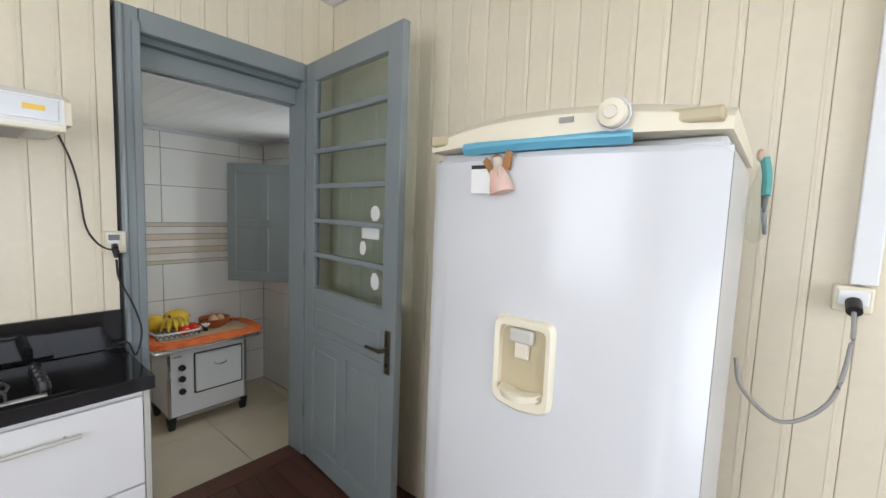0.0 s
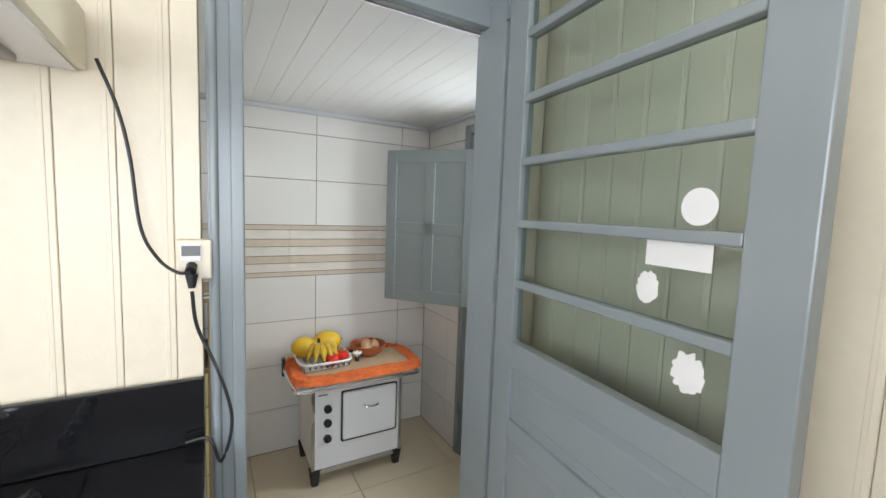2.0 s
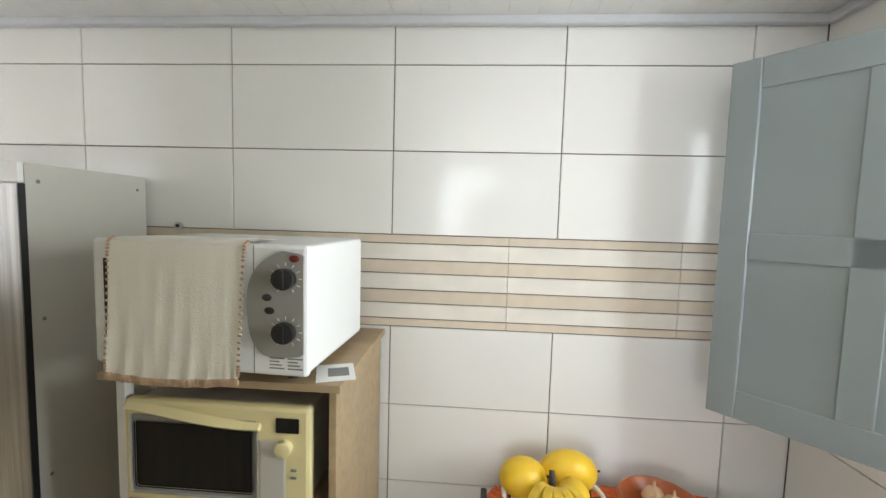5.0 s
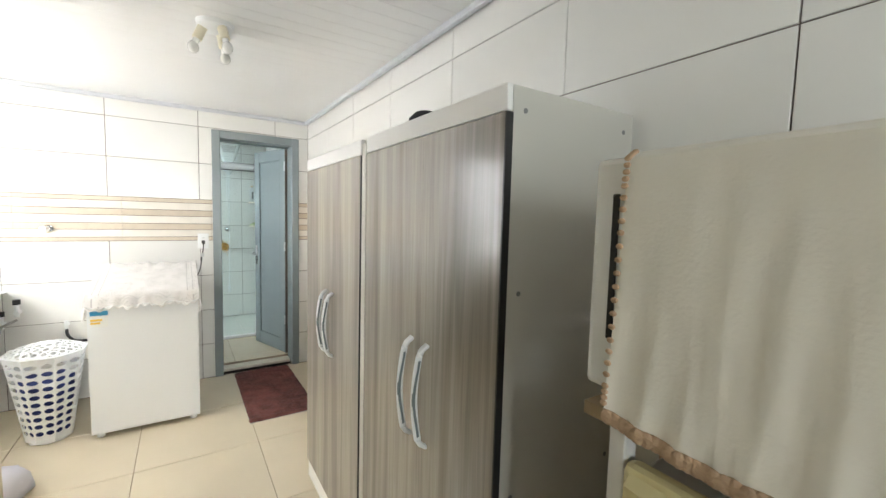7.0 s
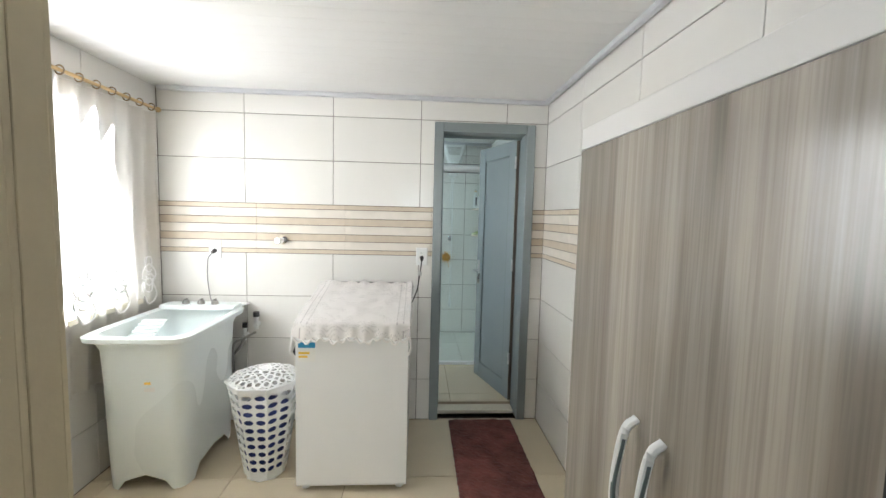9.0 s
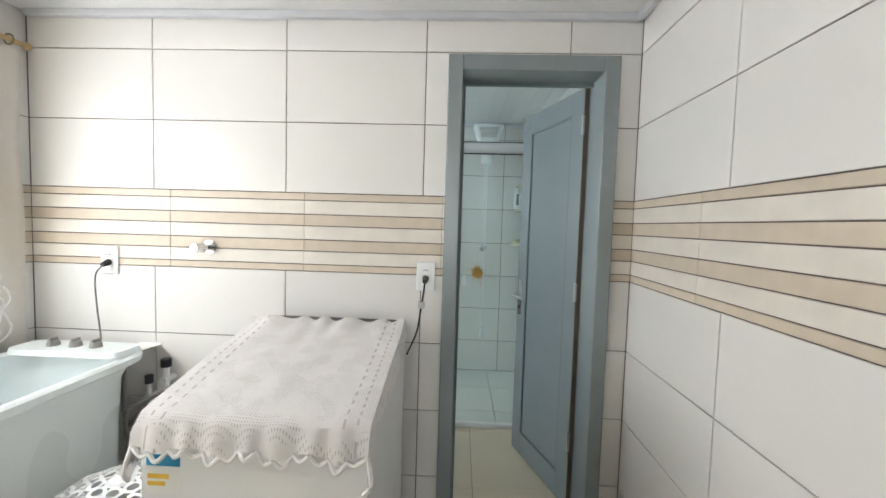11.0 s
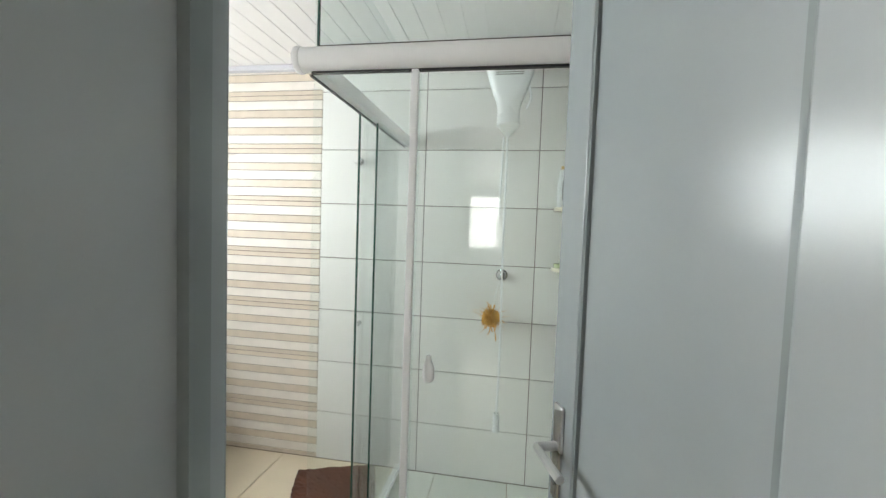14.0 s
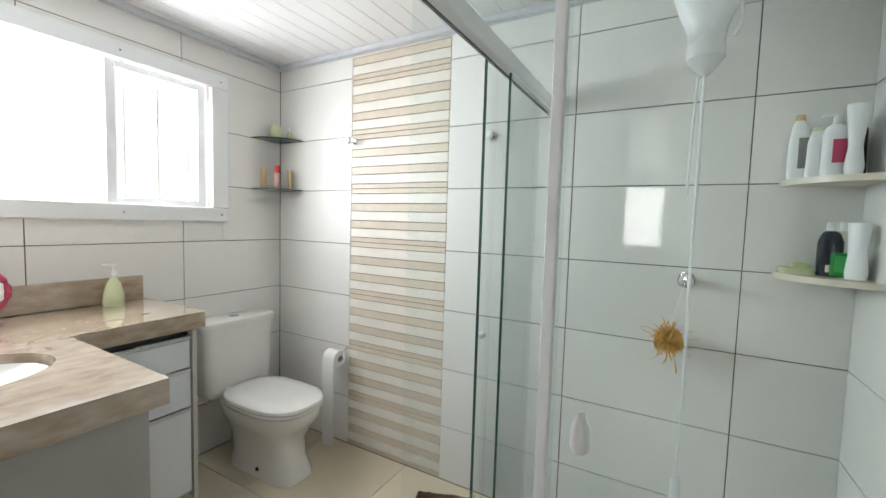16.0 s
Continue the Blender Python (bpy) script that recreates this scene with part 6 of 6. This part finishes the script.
part("wire_joint", tube([(.12, .07, .33), (.14, .09, .36), (.13, .10, .39)], .008, 6, 4), "red", es, "red and black wire joint", True)
sv = thing("shower_valve", (-2.276, -.535, 1.235), 0, "chrome shower valve on the tiles", "valve")
part("flange", cyl((0, 0, 0), (.01, 0, 0), .034, 24), "chrome", sv, smooth=True)
part("handle", cyl((.01, 0, 0), (.06, 0, 0), .024, 20, .028, bev=.003), "chrome", sv, smooth=True)

lf = thing("bath_sponge", (-2.18, -.585, .985), 0, "orange mesh bath sponge hanging from the valve", "sponge")
random.seed(11)
b_ = bmesh.new()
for k in range(80):
    v = Vector((random.gauss(0, 1), random.gauss(0, 1), random.gauss(0, 1))).normalized()
    e = Vector((random.gauss(0, 1), random.gauss(0, 1), random.gauss(0, 1))) * .012
    n = random.uniform(.05, .12)
    tube([v * .012, v * n * .6 + e, v * n + e * .4 - Vector((0, 0, .008))], .0032, 4, 2, b_, flat=.3)
for k in range(70):
    v = Vector((random.gauss(0, 1), random.gauss(0, 1), random.gauss(0, 1))).normalized()
    w = v.cross(Vector((random.random(), random.random(), 1))).normalized()
    u = v.cross(w)
    c = v * random.uniform(.01, .05)
    pts = [c + w * .032 * math.cos(t) + u * .032 * math.sin(t) + v * .012 * math.sin(3 * t) for t in [q * 1.05 for q in range(7)]]
    tube(pts, .003, 4, 2, b_, flat=.3)
tagged(part("mesh", b_, "loofah", lf, smooth=True), kind="stuff")
part("cord", tube([(-.04, .04, .22), (-.02, .02, .14), (0, 0, .05)], .0025, 6, 4), "plastic_white", lf)
for z, lab in ((1.62, "cream stone corner shelf holding shampoo bottles"), (1.275, "cream stone corner shelf holding liquid bottles")):
    s = thing("corner_shelf", (-2.276, 0, z), 0, lab, "shelf", "stone shelves in the shower")
    quarter("slab", s, .245, 0, .022, "stone", 0, 0, 1, -1)
Z1, Z2 = 1.643, 1.298
o = bottle("shampoo_bottle", (-2.235, -.205, Z1), ((.026, 0), (.03, .02), (.03, .13), (.022, .2), (.014, .215)), "plastic_white", "tan_bottle", "white shampoo bottle with a tan cap", .65, 90, group="bottles in the shower", cap_h=.02)
part("label", box(-.004, .026, -.0215, -.0185, .04, .15), "ink", o, "dark leaf print")
o = bottle("shampoo_bottle", (-2.215, -.155, Z1), ((.03, 0), (.032, .02), (.03, .13), (.02, .17)), "plastic_white", "green_soap", "white bottle with a pale green cap", .6, 90, group="bottles in the shower", cap_h=.012)
part("label", box(.004, .027, -.0215, -.0175, .03, .13), "blue_cloth", o, "dark blue label")
o = bottle("pump_bottle", (-2.19, -.115, Z1), ((.034, 0), (.036, .02), (.036, .15), (.028, .175), (.012, .185)), "plastic_white", "plastic_white", "white pump bottle with a red label", .75, 90, group="bottles in the shower", cap_h=.03)
part("label", box(-.012, .03, -.0295, -.0262, .05, .13), "pink", o, "crimson label")
part("pump", box(-.04, .012, -.007, .007, .21, .222, .003), "plastic_white", o)
bottle("lotion_bottle", (-2.20, -.06, Z1), ((.03, 0), (.032, .02), (.03, .16), (.02, .19)), "navy", "navy", "dark blue lotion bottle", .7, 90, group="bottles in the shower", cap_h=.025)
bottle("razor_stand", (-2.14, -.075, Z1), ((.022, 0), (.026, .03), (.018, .10), (.026, .19), (.03, .235)), "plastic_white", "plastic_white", "white waisted plastic bottle", .8, 90, group="bottles in the shower", cap_h=.004)
o = bottle("mouthwash_bottle", (-2.20, -.10, Z2), ((.034, 0), (.036, .01), (.036, .12), (.026, .15), (.015, .16)), "navy", "plastic_white", "dark bottle with a white cap", .7, 90, group="bottles in the shower")
part("label", box(-.015, .015, -.0275, -.0245, .015, .04), "paper", o)
o = bottle("mouthwash_bottle", (-2.165, -.075, Z2), ((.034, 0), (.036, .01), (.036, .12), (.026, .15), (.015, .16)), "glass", "plastic_white", "clear bottle half full of green liquid", .7, 90, group="bottles in the shower")
part("liquid", loft([super_ring(0, 0, z, .031, .021, 2.4, 20) for z in (.003, .085)]), "green", o, "green liquid", True)
part("label", box(-.024, .024, -.0275, -.0245, .02, .075), "label_green", o, "bright green label")
bottle("shampoo_bottle", (-2.12, -.05, Z2), ((.026, 0), (.03, .02), (.024, .08), (.028, .16), (.03, .185)), "plastic_white", "plastic_white", "white tapered bottle beside the mouthwash", .6, 60, group="bottles in the shower", cap_h=.004)
sb = thing("soap_dish", (-2.215, -.185, Z2), 0, "pale green soap in a mesh dish", "soap dish")
part("dish", loft([super_ring(0, 0, 0, .035, .05, 3, 24), super_ring(0, 0, .022, .04, .055, 3, 24)]), "green_soap", sb, smooth=True)
part("soap", loft([super_ring(0, .01, .022, .022, .03, 2.5, 20), super_ring(0, .01, .036, .022, .03, 2.5, 20), super_ring(0, .01, .042, .016, .024, 2.5, 20)]), "foliage_pale", sb, smooth=True)
plush("bath_mat", (-1.93, -1.44, BF), .55, .48, "rug_brown", "dark brown plush bath mat by the shower", 20, 5)
FITTED = False
BF = .053

# ---- pieces of walls and floors ----
NCOL = [0, .626, 1.25, 1.87, 2.52, 3.18, 3.78, 4.40, 5.015, 5.652, 5.887]
NBAND = [0, .5, 1.12, 1.74, 2.36, 2.98, 3.6, 4.22, 4.84, 5.46, 5.887]
tiling(wall_north, (0, .006, 0), (1, 0, 0), (0, 0, 1), laundry_cells(NCOL, NBAND, 2.37))
# the west wall runs from the south corner to the north corner
tiling(wall_west, (-.006, 0, 0), (0, 1, 0), (0, 0, 1), laundry_cells([-2.73, -2.145, -1.535, -.917, -.30, 0], [-2.73, -2.07, -1.45, -.83, -.21, 0], 2.37), (DOOR2,))
tiling(wall_east, (5.893, 0, 0), (0, -1, 0), (0, 0, 1), laundry_cells([0, .40, 1.02, 1.61], [0, .62, 1.24, 1.61], 2.37), ((.55, 1.50, 0, 2.30),))
tiling(wall_south, (0, -2.736, 0), (-1, 0, 0), (0, 0, 1), laundry_cells([-2.15, -1.86, -1.24, -.62, 0], [-2.15, -1.55, -.93, -.31, 0], 2.37), ((-1.75, -.18, .95, 2.12),))


def bath_rows():
    z, out = BF, []
    for top in (.35, .668, .987, 1.304, 1.628, 1.946, 2.285, CB):
        out.append((z, top))
        z = top
    return out


XB = -2.143
cells = []
for r in bath_rows():
    cells += [(a, b, *r, "tile") for a, b in ((-2.918, -2.285), (-1.624, -.987), (-.987, -.35), (-.35, -.029))]
z = BF
k = 0
while z < CB - .005:
    h, m = list(reversed(STRIPES))[k % 7]
    top = min(z + h * .9, CB)
    cells.append((-2.285, -1.624, z, top, m))
    z, k = top, k + 1
tiling(wall_bw, (XB, 0, 0), (0, 1, 0), (0, 0, 1), cells)
cells = []
for r in bath_rows():
    cells += [(a, b, *r, "tile") for a, b in ((.186, .247), (.247, .877), (.877, 1.507), (1.507, 2.137))]
tiling(wall_bs, (0, -2.924, 0), (-1, 0, 0), (0, 0, 1), cells, ((.225, 1.731, 1.446, 2.232),))
cells = []
for r in bath_rows():
    cells += [(a, b, *r, "tile") for a, b in ((-2.137, -1.507), (-1.507, -.877), (-.877, -.247), (-.247, -.192))]
tiling(wall_bn, (0, -.029, 0), (1, 0, 0), (0, 0, 1), cells)
cells = []
for r in bath_rows():
    cells += [(a, b, *r, "tile") for a, b in ((.035, .66), (.66, 1.29), (1.29, 1.92), (1.92, 2.55), (2.55, 2.85))]
tiling(wall_west, (-.186, 0, 0), (0, -1, 0), (0, 0, 1), cells, ((.09, .815, BF, 2.2),))

xs = [0, .68, 1.33, 1.98, 2.63, 3.28, 3.93, 4.58, 5.15, 5.80, 5.887]
ys = [-2.73, -2.615, -1.965, -1.31, -.655, 0]
tiling(floor, (0, 0, -.008), (1, 0, 0), (0, 1, 0), [(a, b, c, d, "floor_tile") for a, b in zip(xs, xs[1:]) for c, d in zip(ys, ys[1:]) if not (a > 2.1 and d < -1.7)], gap=.004, depth=.008)
tiling(floor, (0, 0, -.008), (1, 0, 0), (0, 1, 0), [(-.185, 0, -.755, -.155, "floor_tile")], gap=0, depth=.008)
xs, ys = [-2.137, -1.535, -.93, -.325, -.19], [-2.918, -2.44, -1.84, -1.24, -.64, -.035]
tiling(floor_bath, (0, 0, BF - .008), (1, 0, 0), (0, 1, 0), [(a, b, c, d, "floor_tile") for a, b in zip(xs, xs[1:]) for c, d in zip(ys, ys[1:])], ((-2.137, -1.0, -1.095, 0),), gap=.004, depth=.008)
tiling(floor_bath, (0, 0, BF - .008), (1, 0, 0), (0, 1, 0), [(a, b, c, d, "shower_floor") for a, b in ((-2.137, -1.70), (-1.70, -1.25), (-1.25, -1.0)) for c, d in ((-1.095, -.87), (-.87, -.45), (-.45, -.035))], gap=.004, depth=.008)


def boards(parent, origin, u, v, u0, u1, z0, z1, width, material, holes=()):
    a, cells = u0, []
    while a < u1 - .01:
        b = min(a + width, u1)
        cells.append((a, b, z0, z1, material))
        a = b
    tiling(parent, origin, u, v, cells, holes, gap=.0015, name="board", depth=.012, ch=.0018)
    bead = [(c[0] + width * .78, c[0] + width * .78 + .010, z0, z1, material) for c in cells if c[0] + width * .9 < u1]
    tiling(parent, (Vector(origin) + Vector(u).cross(Vector(v)) * .012), u, v, bead, holes, gap=.0, name="bead", depth=.0012, ch=.001)


boards(wall_kn, (0, -1.74, 0), (1, 0, 0), (0, 0, 1), 2.3, 5.45, KF, KC, .105, "cream_wood", (DOOR1,))
boards(wall_ke, (5.462, 0, 0), (0, -1, 0), (0, 0, 1), 1.752, 6.2, KF, KC, .105, "cream_wood")
boards(wall_kn, (0, -1.61, 0), (-1, 0, 0), (0, 0, 1), -5.887, -2.15, 0, CL, .085, "beige_wood", ((-5.30, -4.35, 0, 2.60),))
boards(wall_kw, (2.165, 0, 0), (0, -1, 0), (0, 0, 1), 1.60, 2.73, 0, CL, .085, "beige_wood")
cells = []
x = 2.3
while x < 5.45:
    cells.append((x, min(x + .11, 5.45), -6.19, -1.63, "brown_floor"))
    x += .11
tiling(floor_k, (0, 0, KF - .012), (1, 0, 0), (0, 1, 0), cells, gap=.002, name="floorboard", depth=.012, ch=.002)
